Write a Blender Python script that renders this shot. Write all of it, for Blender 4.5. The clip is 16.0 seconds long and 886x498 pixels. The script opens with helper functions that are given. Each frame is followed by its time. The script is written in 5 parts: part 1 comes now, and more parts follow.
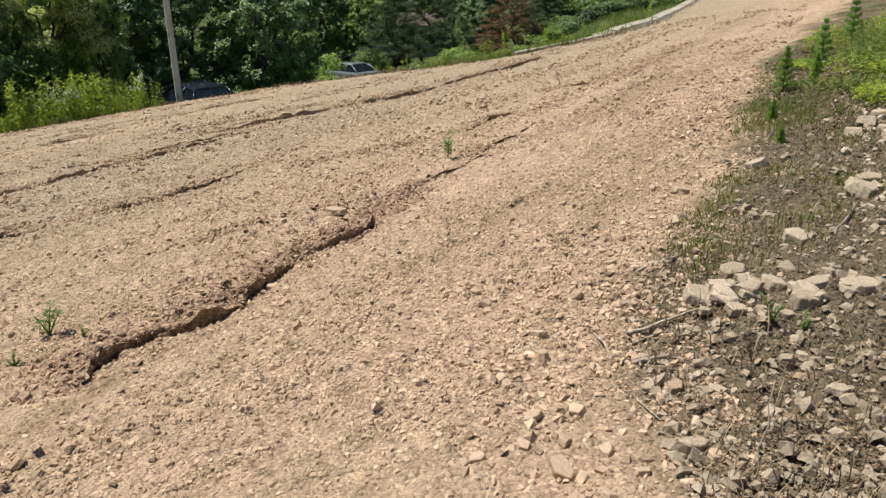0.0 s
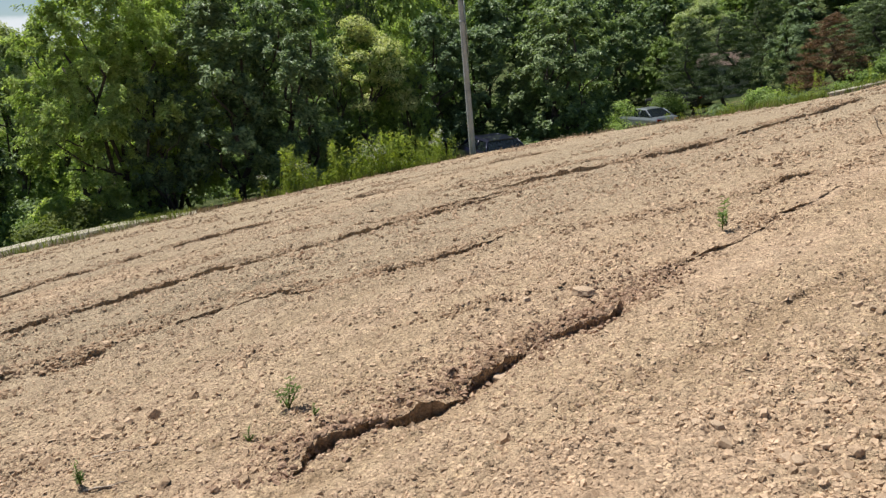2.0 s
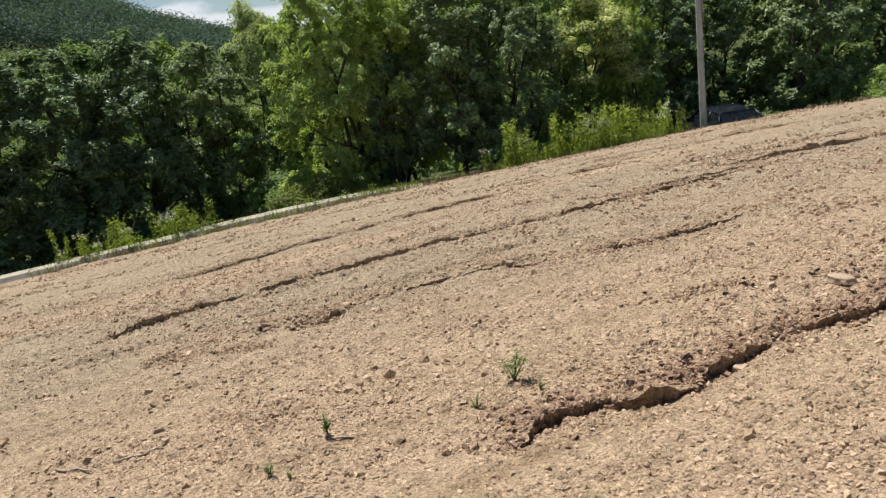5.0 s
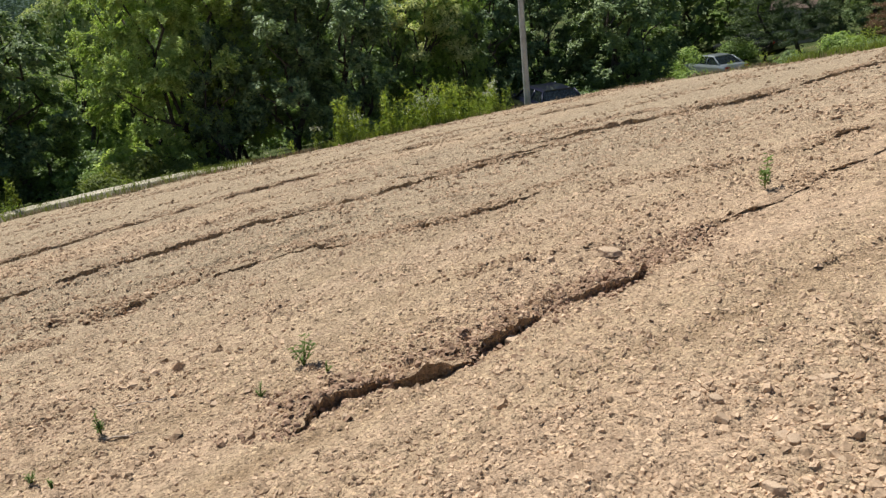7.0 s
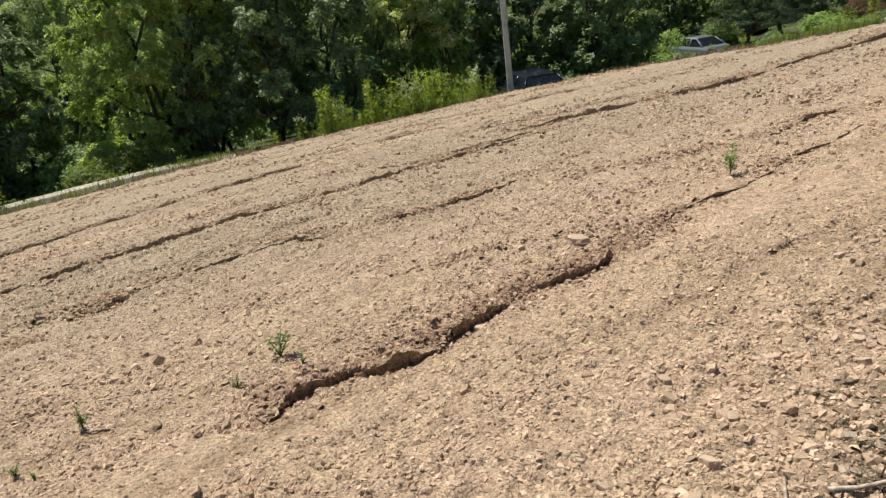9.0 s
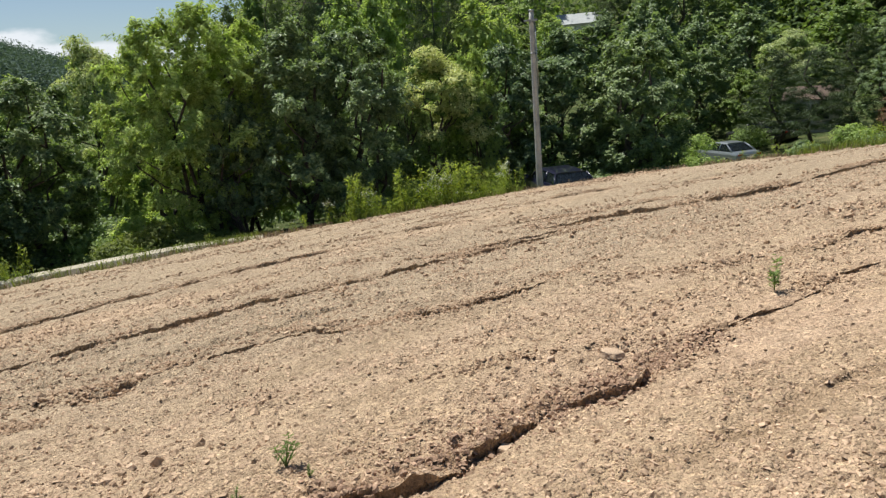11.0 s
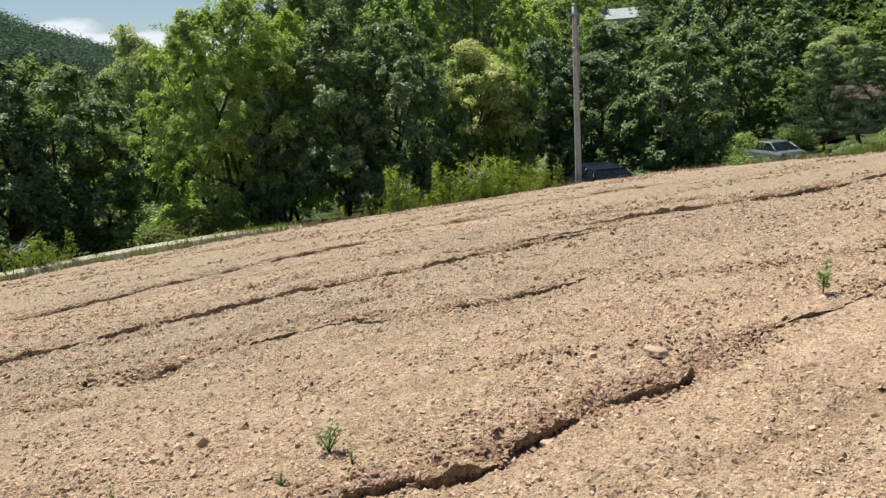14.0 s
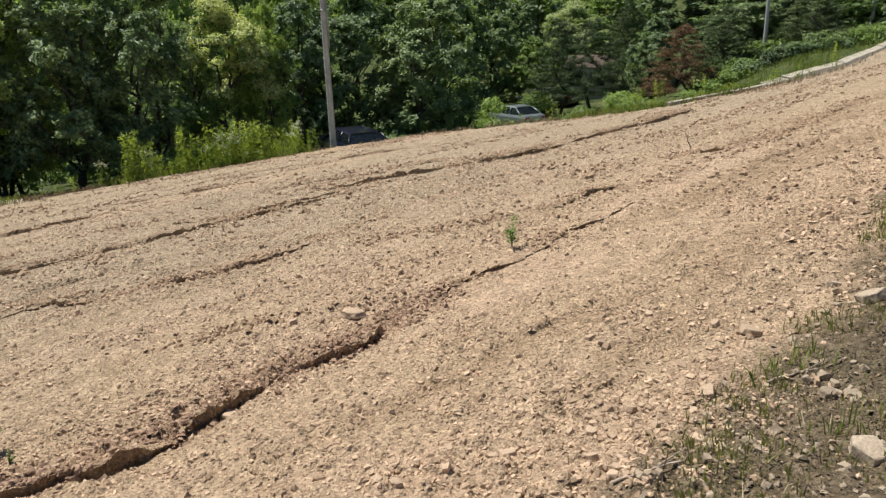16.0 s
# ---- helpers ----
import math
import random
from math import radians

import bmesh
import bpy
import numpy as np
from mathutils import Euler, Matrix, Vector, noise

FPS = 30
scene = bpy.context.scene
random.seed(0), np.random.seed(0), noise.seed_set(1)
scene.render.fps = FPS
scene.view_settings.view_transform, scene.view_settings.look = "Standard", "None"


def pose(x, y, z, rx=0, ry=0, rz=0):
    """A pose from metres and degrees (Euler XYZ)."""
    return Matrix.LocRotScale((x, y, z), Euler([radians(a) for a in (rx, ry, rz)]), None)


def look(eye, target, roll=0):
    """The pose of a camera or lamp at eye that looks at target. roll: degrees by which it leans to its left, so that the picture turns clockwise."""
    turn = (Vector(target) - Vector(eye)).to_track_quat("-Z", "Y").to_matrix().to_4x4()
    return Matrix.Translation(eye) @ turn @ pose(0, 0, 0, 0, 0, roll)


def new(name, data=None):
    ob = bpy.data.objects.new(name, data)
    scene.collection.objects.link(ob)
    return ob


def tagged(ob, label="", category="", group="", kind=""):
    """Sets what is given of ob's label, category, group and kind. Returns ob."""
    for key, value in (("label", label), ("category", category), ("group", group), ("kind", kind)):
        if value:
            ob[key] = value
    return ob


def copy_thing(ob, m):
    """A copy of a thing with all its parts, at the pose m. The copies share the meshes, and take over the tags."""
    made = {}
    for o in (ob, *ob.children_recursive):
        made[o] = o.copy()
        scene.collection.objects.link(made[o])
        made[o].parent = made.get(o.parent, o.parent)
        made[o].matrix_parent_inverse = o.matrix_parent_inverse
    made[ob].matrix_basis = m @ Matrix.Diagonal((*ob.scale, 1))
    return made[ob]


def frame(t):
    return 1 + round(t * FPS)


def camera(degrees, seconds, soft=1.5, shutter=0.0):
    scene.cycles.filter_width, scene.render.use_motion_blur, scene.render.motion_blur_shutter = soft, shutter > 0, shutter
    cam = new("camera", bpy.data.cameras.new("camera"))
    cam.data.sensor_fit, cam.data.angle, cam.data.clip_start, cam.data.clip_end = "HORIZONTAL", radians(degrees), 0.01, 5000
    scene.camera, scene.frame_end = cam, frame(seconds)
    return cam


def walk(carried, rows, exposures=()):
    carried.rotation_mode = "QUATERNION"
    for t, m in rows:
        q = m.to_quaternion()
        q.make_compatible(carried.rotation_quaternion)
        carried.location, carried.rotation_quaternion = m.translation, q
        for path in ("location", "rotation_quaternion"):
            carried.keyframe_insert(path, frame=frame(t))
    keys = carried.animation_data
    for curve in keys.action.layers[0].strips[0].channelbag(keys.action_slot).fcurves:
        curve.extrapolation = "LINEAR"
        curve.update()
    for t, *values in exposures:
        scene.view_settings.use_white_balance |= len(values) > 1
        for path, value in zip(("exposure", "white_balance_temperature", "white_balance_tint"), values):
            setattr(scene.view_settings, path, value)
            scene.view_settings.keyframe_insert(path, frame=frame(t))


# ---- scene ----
# ---------- camera and walk ----------
cam = camera(62.4, 16.0, soft=1.35)
ROWS = [
    (0.0, 0.000, -0.000, 1.462, 69.48, 0.59, -0.13),
    (0.5, 0.123, 0.184, 1.505, 69.57, 1.48, 4.10),
    (1.0, 0.291, 0.359, 1.546, 70.57, 3.32, 11.05),
    (1.5, 0.330, 0.484, 1.590, 72.06, 4.63, 17.27),
    (2.0, 0.267, 0.530, 1.596, 73.96, 5.34, 22.07),
    (2.5, 0.229, 0.562, 1.603, 75.26, 6.41, 27.56),
    (3.0, 0.181, 0.548, 1.606, 75.61, 7.32, 33.17),
    (3.2, 0.163, 0.535, 1.595, 75.57, 7.67, 35.17),
    (5.3, 0.157, 0.525, 1.591, 73.88, 8.11, 38.78),
    (5.5, 0.157, 0.523, 1.590, 73.57, 7.30, 37.01),
    (6.0, 0.208, 0.554, 1.581, 72.75, 5.08, 32.02),
    (6.5, 0.375, 0.658, 1.571, 71.86, 5.15, 28.61),
    (7.0, 0.500, 0.717, 1.607, 70.56, 6.20, 26.78),
    (7.5, 0.587, 0.649, 1.615, 69.46, 6.14, 25.53),
    (8.0, 0.648, 0.566, 1.646, 69.38, 6.73, 25.37),
    (8.2, 0.668, 0.571, 1.676, 69.29, 7.64, 24.96),
    (10.3, 0.683, 0.874, 1.649, 71.83, 4.81, 26.80),
    (10.5, 0.642, 0.888, 1.667, 73.15, 4.50, 26.41),
    (11.0, 0.523, 0.926, 1.698, 76.49, 4.68, 28.26),
    (11.5, 0.461, 0.903, 1.686, 78.33, 5.34, 32.23),
    (12.0, 0.434, 0.886, 1.666, 78.20, 5.80, 35.22),
    (12.5, 0.438, 0.877, 1.666, 77.43, 5.40, 35.33),
    (13.0, 0.459, 0.877, 1.691, 77.10, 5.14, 34.47),
    (13.5, 0.471, 0.879, 1.700, 77.12, 4.88, 33.66),
    (14.0, 0.467, 0.878, 1.694, 76.24, 3.93, 31.20),
    (14.5, 0.501, 0.882, 1.672, 74.71, 2.71, 26.23),
    (15.0, 0.645, 0.948, 1.656, 73.51, 2.00, 20.40),
    (15.5, 0.889, 0.999, 1.673, 73.06, 2.21, 16.21),
    (16.0, 0.990, 1.097, 1.683, 72.56, 1.91, 13.60),
]
walk(cam, [(t, pose(x, y, z, rx, ry, rz)) for t, x, y, z, rx, ry, rz in ROWS], [(0.0, 0.46), (3.0, 0.48), (5.5, 0.44), (8.0, 0.46), (10.5, 0.52), (12.5, 0.62), (14.5, 0.55), (16.0, 0.44)])

# ---------- light ----------
SUN_AZ, SUN_EL = 68.0, 65.0  # degrees to the left of +y, and above the horizon
sun_to = Vector((-math.sin(radians(SUN_AZ)) * math.cos(radians(SUN_EL)), math.cos(radians(SUN_AZ)) * math.cos(radians(SUN_EL)), math.sin(radians(SUN_EL))))
sun = new("sun", bpy.data.lights.new("sun", "SUN"))
sun.data.energy, sun.data.angle, sun.data.color = 5.0, radians(0.6), (1.0, 0.965, 0.90)
sun.matrix_world = look(sun_to * 60, (0, 0, 0))

world = bpy.data.worlds.new("sky")
scene.world = world
world.use_nodes = True
wn, wl = world.node_tree.nodes, world.node_tree.links
sky = wn.new("ShaderNodeTexSky")
sky.sky_type, sky.sun_disc = "NISHITA", False
sky.sun_elevation, sky.sun_rotation = radians(SUN_EL), radians(-SUN_AZ)
sky.altitude, sky.air_density, sky.dust_density, sky.ozone_density = 150, 1.0, 0.4, 2.4
coord = wn.new("ShaderNodeTexCoord")
stretch = wn.new("ShaderNodeMapping")
stretch.inputs["Scale"].default_value = (1.0, 1.0, 2.6)
puff = wn.new("ShaderNodeTexNoise")
puff.inputs["Scale"].default_value, puff.inputs["Detail"].default_value, puff.inputs["Roughness"].default_value = 4.2, 7.0, 0.52
tint = wn.new("ShaderNodeMix")
tint.data_type = "RGBA"
tint.inputs["B"].default_value = (11.0, 11.4, 12.0, 1)
wl.new(coord.outputs["Generated"], stretch.inputs["Vector"])
wl.new(stretch.outputs["Vector"], puff.inputs["Vector"])
split = wn.new("ShaderNodeSeparateXYZ")
low = wn.new("ShaderNodeMapRange")
low.interpolation_type = "SMOOTHSTEP"
low.inputs["From Min"].default_value, low.inputs["From Max"].default_value, low.inputs["To Min"].default_value, low.inputs["To Max"].default_value = -0.008, 0.006, 0.85, 0.0
bank = wn.new("ShaderNodeMath")
bank.operation = "MULTIPLY_ADD"
bank.inputs[1].default_value = -0.16
wl.new(coord.outputs["Generated"], split.inputs["Vector"])
wl.new(puff.outputs["Fac"], bank.inputs[0])
wl.new(split.outputs["Z"], bank.inputs[2])
wl.new(bank.outputs[0], low.inputs["Value"])
wl.new(low.outputs["Result"], tint.inputs["Factor"])
wl.new(sky.outputs["Color"], tint.inputs["A"])
wl.new(tint.outputs["Result"], wn["Background"].inputs["Color"])
wn["Background"].inputs["Strength"].default_value = 0.056

# ---------- materials ----------


def node_mat(name):
    m = bpy.data.materials.new(name)
    m.use_nodes = True
    return m, m.node_tree.nodes, m.node_tree.links, m.node_tree.nodes["Principled BSDF"]


def noise_node(n, l, scale, detail=4.0, rough=0.55, vec=None):
    k = n.new("ShaderNodeTexNoise")
    k.inputs["Scale"].default_value, k.inputs["Detail"].default_value, k.inputs["Roughness"].default_value = scale, detail, rough
    if vec is not None:
        l.new(vec, k.inputs["Vector"])
    return k


def ramp_node(n, l, fac, stops):
    r = n.new("ShaderNodeValToRGB")
    e = r.color_ramp.elements
    while len(e) < len(stops):
        e.new(0.5)
    for el, (p, c) in zip(e, stops):
        el.position, el.color = p, (*c, 1)
    l.new(fac, r.inputs["Fac"])
    return r


def mix_node(n, l, fac, a, b, mode="MIX"):
    k = n.new("ShaderNodeMix")
    k.data_type, k.blend_type = "RGBA", mode
    for sock, v in (("Factor", fac), ("A", a), ("B", b)):
        if isinstance(v, (int, float)):
            k.inputs[sock].default_value = v
        elif isinstance(v, tuple):
            k.inputs[sock].default_value = (*v, 1)
        else:
            l.new(v, k.inputs[sock])
    return k.outputs["Result"]


def bump_node(n, l, b, height, strength, dist=0.01, normal=None):
    k = n.new("ShaderNodeBump")
    k.inputs["Strength"].default_value, k.inputs["Distance"].default_value = strength, dist
    l.new(height, k.inputs["Height"])
    if normal is not None:
        l.new(normal, k.inputs["Normal"])
    if b is not None:
        l.new(k.outputs["Normal"], b.inputs["Normal"])
    return k.outputs["Normal"]


def speckled(name, stops, scale=8.0, rough=0.85, bump=0.4, metal=0.0, fine=60.0, island=0.0, obj_random=0.0, spec=0.3):
    """A mottled surface: coarse stains, fine grain and relief, and a shade that differs from piece to piece."""
    m, n, l, b = node_mat(name)
    c = n.new("ShaderNodeTexCoord").outputs["Object"]
    big = noise_node(n, l, scale, 5, 0.6, c)
    col = ramp_node(n, l, big.outputs["Fac"], stops).outputs["Color"]
    grain = noise_node(n, l, fine, 3, 0.6, c)
    g = ramp_node(n, l, grain.outputs["Fac"], [(0.3, (0.72, 0.72, 0.72)), (0.7, (1.2, 1.2, 1.2))]).outputs["Color"]
    col = mix_node(n, l, 0.8, col, g, "MULTIPLY")
    for amount, src in ((island, "island"), (obj_random, "object")):
        if amount:
            rnd = n.new("ShaderNodeNewGeometry").outputs["Random Per Island"] if src == "island" else n.new("ShaderNodeObjectInfo").outputs["Random"]
            lo, hi = 1 - amount, 1 + amount
            r = ramp_node(n, l, rnd, [(0.0, (lo, lo * 0.98, lo * 0.96)), (1.0, (hi, hi, hi * 1.02))]).outputs["Color"]
            col = mix_node(n, l, 1.0, col, r, "MULTIPLY")
    l.new(col, b.inputs["Base Color"])
    b.inputs["Roughness"].default_value, b.inputs["Metallic"].default_value = rough, metal
    b.inputs["Specular IOR Level"].default_value = spec
    bump_node(n, l, b, grain.outputs["Fac"], bump, 0.01)
    return m


def leafy(name, dark, light, glow=0.45, rough=0.5):
    """Leaves: two tones mixed leaf by leaf, some light let through, a waxy sheen."""
    m, n, l, b = node_mat(name)
    rnd = n.new("ShaderNodeNewGeometry").outputs["Random Per Island"]
    oi = n.new("ShaderNodeObjectInfo").outputs["Random"]
    c = n.new("ShaderNodeTexCoord").outputs["Object"]
    patch = noise_node(n, l, 0.55, 3, 0.6, c)
    add = n.new("ShaderNodeMath")
    add.operation = "MULTIPLY_ADD"
    add.inputs[1].default_value, add.inputs[2].default_value = 0.55, 0.0
    l.new(rnd, add.inputs[0])
    tot = n.new("ShaderNodeMath")
    tot.operation = "MULTIPLY_ADD"
    tot.inputs[1].default_value = 0.75
    l.new(patch.outputs["Fac"], tot.inputs[0])
    l.new(add.outputs[0], tot.inputs[2])
    mid = tuple((p + q) / 2 for p, q in zip(dark, light))
    col = ramp_node(n, l, tot.outputs[0], [(0.2, dark), (0.6, mid), (1.0, light)]).outputs["Color"]
    v = ramp_node(n, l, oi, [(0.0, (0.82, 0.86, 0.85)), (1.0, (1.18, 1.12, 1.0))]).outputs["Color"]
    col = mix_node(n, l, 1.0, col, v, "MULTIPLY")
    l.new(col, b.inputs["Base Color"])
    b.inputs["Roughness"].default_value, b.inputs["Specular IOR Level"].default_value = rough + 0.1, 0.35
    tr = n.new("ShaderNodeBsdfTranslucent")
    warm = mix_node(n, l, 1.0, col, (1.1, 1.15, 0.6), "MULTIPLY")
    l.new(warm, tr.inputs["Color"])
    ms = n.new("ShaderNodeMixShader")
    ms.inputs["Fac"].default_value = glow
    l.new(b.outputs["BSDF"], ms.inputs[1])
    l.new(tr.outputs["BSDF"], ms.inputs[2])
    l.new(ms.outputs["Shader"], n["Material Output"].inputs["Surface"])
    return m


def plain(name, color, rough=0.5, metal=0.0, spec=0.5, coat=0.0):
    m, n, l, b = node_mat(name)
    c = n.new("ShaderNodeTexCoord").outputs["Object"]
    k = noise_node(n, l, 9.0, 4, 0.6, c)
    g = ramp_node(n, l, k.outputs["Fac"], [(0.3, tuple(v * 0.85 for v in color)), (0.75, tuple(v * 1.1 for v in color))]).outputs["Color"]
    l.new(g, b.inputs["Base Color"])
    b.inputs["Roughness"].default_value, b.inputs["Metallic"].default_value, b.inputs["Specular IOR Level"].default_value = rough, metal, spec
    b.inputs["Coat Weight"].default_value = coat
    return m


def ground_material():
    m, n, l, b = node_mat("bare_earth")
    c = n.new("ShaderNodeTexCoord").outputs["Object"]
    # broad wash of pinkish and yellowish soil, dragged along the grading marks
    turn = n.new("ShaderNodeMapping")
    turn.inputs["Rotation"].default_value = (0, 0, radians(35))
    l.new(c, turn.inputs["Vector"])
    draw = n.new("ShaderNodeMapping")
    draw.inputs["Scale"].default_value = (1.1, 0.16, 1)
    l.new(turn.outputs["Vector"], draw.inputs["Vector"])
    wash = noise_node(n, l, 1.0, 7, 0.65, draw.outputs["Vector"])
    col = ramp_node(n, l, wash.outputs["Fac"], [(0.28, SOIL_GREY), (0.40, SOIL_DARK), (0.50, SOIL_MID), (0.62, SOIL_PINK), (0.75, SOIL_PALE)]).outputs["Color"]
    ea = n.new("ShaderNodeAttribute")
    ea.attribute_name = "weathered"
    col = mix_node(n, l, ea.outputs["Fac"], col, SOIL_GREY)
    mottle = noise_node(n, l, 7.0, 6, 0.7, c)
    mt = ramp_node(n, l, mottle.outputs["Fac"], [(0.28, (0.62, 0.59, 0.56)), (0.5, (1.0, 1.0, 1.0)), (0.72, (1.2, 1.19, 1.17))]).outputs["Color"]
    col = mix_node(n, l, 0.85, col, mt, "MULTIPLY")
    # chips of stone too small to model
    chip = n.new("ShaderNodeTexVoronoi")
    chip.inputs["Scale"].default_value = 58.0
    l.new(c, chip.inputs["Vector"])
    tone = n.new("ShaderNodeSeparateColor")
    l.new(chip.outputs["Color"], tone.inputs["Color"])
    ct = ramp_node(n, l, tone.outputs["Red"], [(0.0, (0.62, 0.60, 0.58)), (0.4, (1.0, 1.0, 1.0)), (0.85, (1.06, 1.06, 1.06)), (1.0, (1.5, 1.5, 1.45))]).outputs["Color"]
    col = mix_node(n, l, 0.75, col, ct, "MULTIPLY")
    slab = n.new("ShaderNodeTexVoronoi")
    slab.inputs["Scale"].default_value = 24.0
    l.new(c, slab.inputs["Vector"])
    stone = n.new("ShaderNodeSeparateColor")
    l.new(slab.outputs["Color"], stone.inputs["Color"])
    st = ramp_node(n, l, stone.outputs["Green"], [(0.0, (0.70, 0.68, 0.66)), (0.22, (0.96, 0.96, 0.96)), (0.8, (1.0, 1.0, 1.0)), (1.0, (1.28, 1.27, 1.25))]).outputs["Color"]
    col = mix_node(n, l, 0.55, col, st, "MULTIPLY")
    # redder subsoil thrown up beside the rills
    ta = n.new("ShaderNodeAttribute")
    ta.attribute_name = "turned"
    blot = noise_node(n, l, 9.0, 5, 0.7, c)
    tm = n.new("ShaderNodeMath")
    tm.operation = "MULTIPLY"
    l.new(ta.outputs["Fac"], tm.inputs[0])
    l.new(ramp_node(n, l, blot.outputs["Fac"], [(0.3, (0.25, 0.25, 0.25)), (0.6, (1, 1, 1))]).outputs["Color"], tm.inputs[1])
    col = mix_node(n, l, tm.outputs[0], col, SOIL_TURNED)
    # dark litter of the verge and green of the grassed ground
    va = n.new("ShaderNodeAttribute")
    va.attribute_name = "verge"
    litter = noise_node(n, l, 16.0, 6, 0.75, c)
    lc = ramp_node(n, l, litter.outputs["Fac"], [(0.28, (0.055, 0.042, 0.026)), (0.5, (0.15, 0.115, 0.072)), (0.7, (0.31, 0.24, 0.16))]).outputs["Color"]
    col = mix_node(n, l, va.outputs["Fac"], col, lc)
    ga = n.new("ShaderNodeAttribute")
    ga.attribute_name = "grass"
    green = noise_node(n, l, 1.3, 6, 0.7, c)
    gc = ramp_node(n, l, green.outputs["Fac"], [(0.3, (0.025, 0.035, 0.012)), (0.5, (0.06, 0.085, 0.025)), (0.7, (0.14, 0.13, 0.06))]).outputs["Color"]
    col = mix_node(n, l, ga.outputs["Fac"], col, gc)
    l.new(col, b.inputs["Base Color"])
    b.inputs["Roughness"].default_value, b.inputs["Specular IOR Level"].default_value = 0.95, 0.15
    h1 = bump_node(n, l, None, mottle.outputs["Fac"], 0.9, 0.05)
    inv = n.new("ShaderNodeMath")
    inv.operation = "SUBTRACT"
    inv.inputs[0].default_value = 1.0
    l.new(chip.outputs["Distance"], inv.inputs[1])
    h2 = bump_node(n, l, None, inv.outputs[0], 0.9, 0.02, h1)
    h3 = bump_node(n, l, None, stone.outputs["Red"], 0.55, 0.018, h2)
    fine = noise_node(n, l, 140.0, 4, 0.7, c)
    bump_node(n, l, b, fine.outputs["Fac"], 0.8, 0.01, h3)
    return m


SOIL_GREY = (0.395, 0.310, 0.212)
SOIL_TURNED = (0.27, 0.16, 0.092)
SOIL_DARK, SOIL_MID, SOIL_PINK, SOIL_PALE = (0.365, 0.26, 0.163), (0.468, 0.346, 0.226), (0.50, 0.359, 0.243), (0.555, 0.425, 0.296)
M_GROUND = ground_material()
M_CHIP = speckled("stone_chips", [(0.3, (0.345, 0.245, 0.158)), (0.7, (0.52, 0.378, 0.255))], 6, 0.95, 0.6, island=0.34)
M_CLOD = speckled("soil_clods", [(0.3, (0.31, 0.215, 0.135)), (0.7, (0.46, 0.33, 0.215))], 10, 0.95, 0.8, island=0.2)
M_SUBSOIL = speckled("subsoil_clods", [(0.3, (0.25, 0.16, 0.105)), (0.7, (0.38, 0.26, 0.175))], 10, 0.95, 0.8, island=0.25)
M_TAN_ROCK = speckled("tan_sandstone", [(0.3, (0.37, 0.265, 0.175)), (0.55, (0.47, 0.35, 0.24)), (0.75, (0.55, 0.425, 0.305))], 14, 0.9, 0.35, fine=120, obj_random=0.16)
M_GREY_ROCK = speckled("grey_shale", [(0.3, (0.27, 0.21, 0.145)), (0.55, (0.42, 0.338, 0.245)), (0.75, (0.53, 0.44, 0.335))], 14, 0.88, 0.35, fine=120, obj_random=0.2)
M_CONCRETE = speckled("weathered_concrete", [(0.3, (0.25, 0.22, 0.165)), (0.55, (0.44, 0.40, 0.31)), (0.75, (0.53, 0.485, 0.385))], 2.2, 0.85, 0.5, obj_random=0.08)
M_POLE = speckled("pole_concrete", [(0.3, (0.32, 0.325, 0.31)), (0.6, (0.48, 0.485, 0.46)), (0.8, (0.58, 0.58, 0.55))], 2.5, 0.85, 0.3)
M_STICK = speckled("dry_wood", [(0.3, (0.20, 0.145, 0.10)), (0.6, (0.40, 0.33, 0.255)), (0.8, (0.52, 0.45, 0.37))], 30, 0.85, 0.4, obj_random=0.25)
M_BARK = speckled("bark", [(0.3, (0.045, 0.036, 0.028)), (0.6, (0.10, 0.082, 0.066)), (0.8, (0.17, 0.145, 0.12))], 7, 0.9, 0.9)
M_LITTER = speckled("dead_leaves", [(0.3, (0.10, 0.066, 0.038)), (0.7, (0.26, 0.185, 0.11))], 4, 0.9, 0.2, island=0.5)
M_STRAW = speckled("dry_stalks", [(0.3, (0.22, 0.16, 0.09)), (0.7, (0.42, 0.34, 0.22))], 4, 0.8, 0.2, island=0.4)
M_LEAF_DARK = leafy("leaves_dark", (0.036, 0.078, 0.035), (0.33, 0.43, 0.22), 0.34, 0.42)
M_LEAF_MID = leafy("leaves_mid", (0.07, 0.13, 0.035), (0.31, 0.42, 0.14), 0.38)
M_LEAF_BRIGHT = leafy("leaves_bright", (0.16, 0.245, 0.065), (0.54, 0.65, 0.24), 0.45)
M_BLOSSOM = leafy("cream_blossom", (0.36, 0.42, 0.17), (0.62, 0.66, 0.37), 0.33)
M_NEEDLE = leafy("pine_needles", (0.035, 0.062, 0.028), (0.12, 0.165, 0.07), 0.25)
M_RUST = leafy("rusty_needles", (0.085, 0.055, 0.038), (0.23, 0.145, 0.095), 0.2, 0.8)
M_WEED = leafy("weed_leaves", (0.15, 0.23, 0.025), (0.44, 0.52, 0.10), 0.45)
M_SPROUT = leafy("sprout_leaves", (0.07, 0.125, 0.03), (0.21, 0.29, 0.085), 0.4)
M_SAPLING = leafy("sapling_needles", (0.10, 0.20, 0.045), (0.30, 0.43, 0.12), 0.4)
M_GRASS = leafy("grass_blades", (0.07, 0.11, 0.02), (0.24, 0.29, 0.08), 0.4)
M_OLIVE = leafy("olive_grass", (0.11, 0.125, 0.035), (0.30, 0.30, 0.11), 0.35)
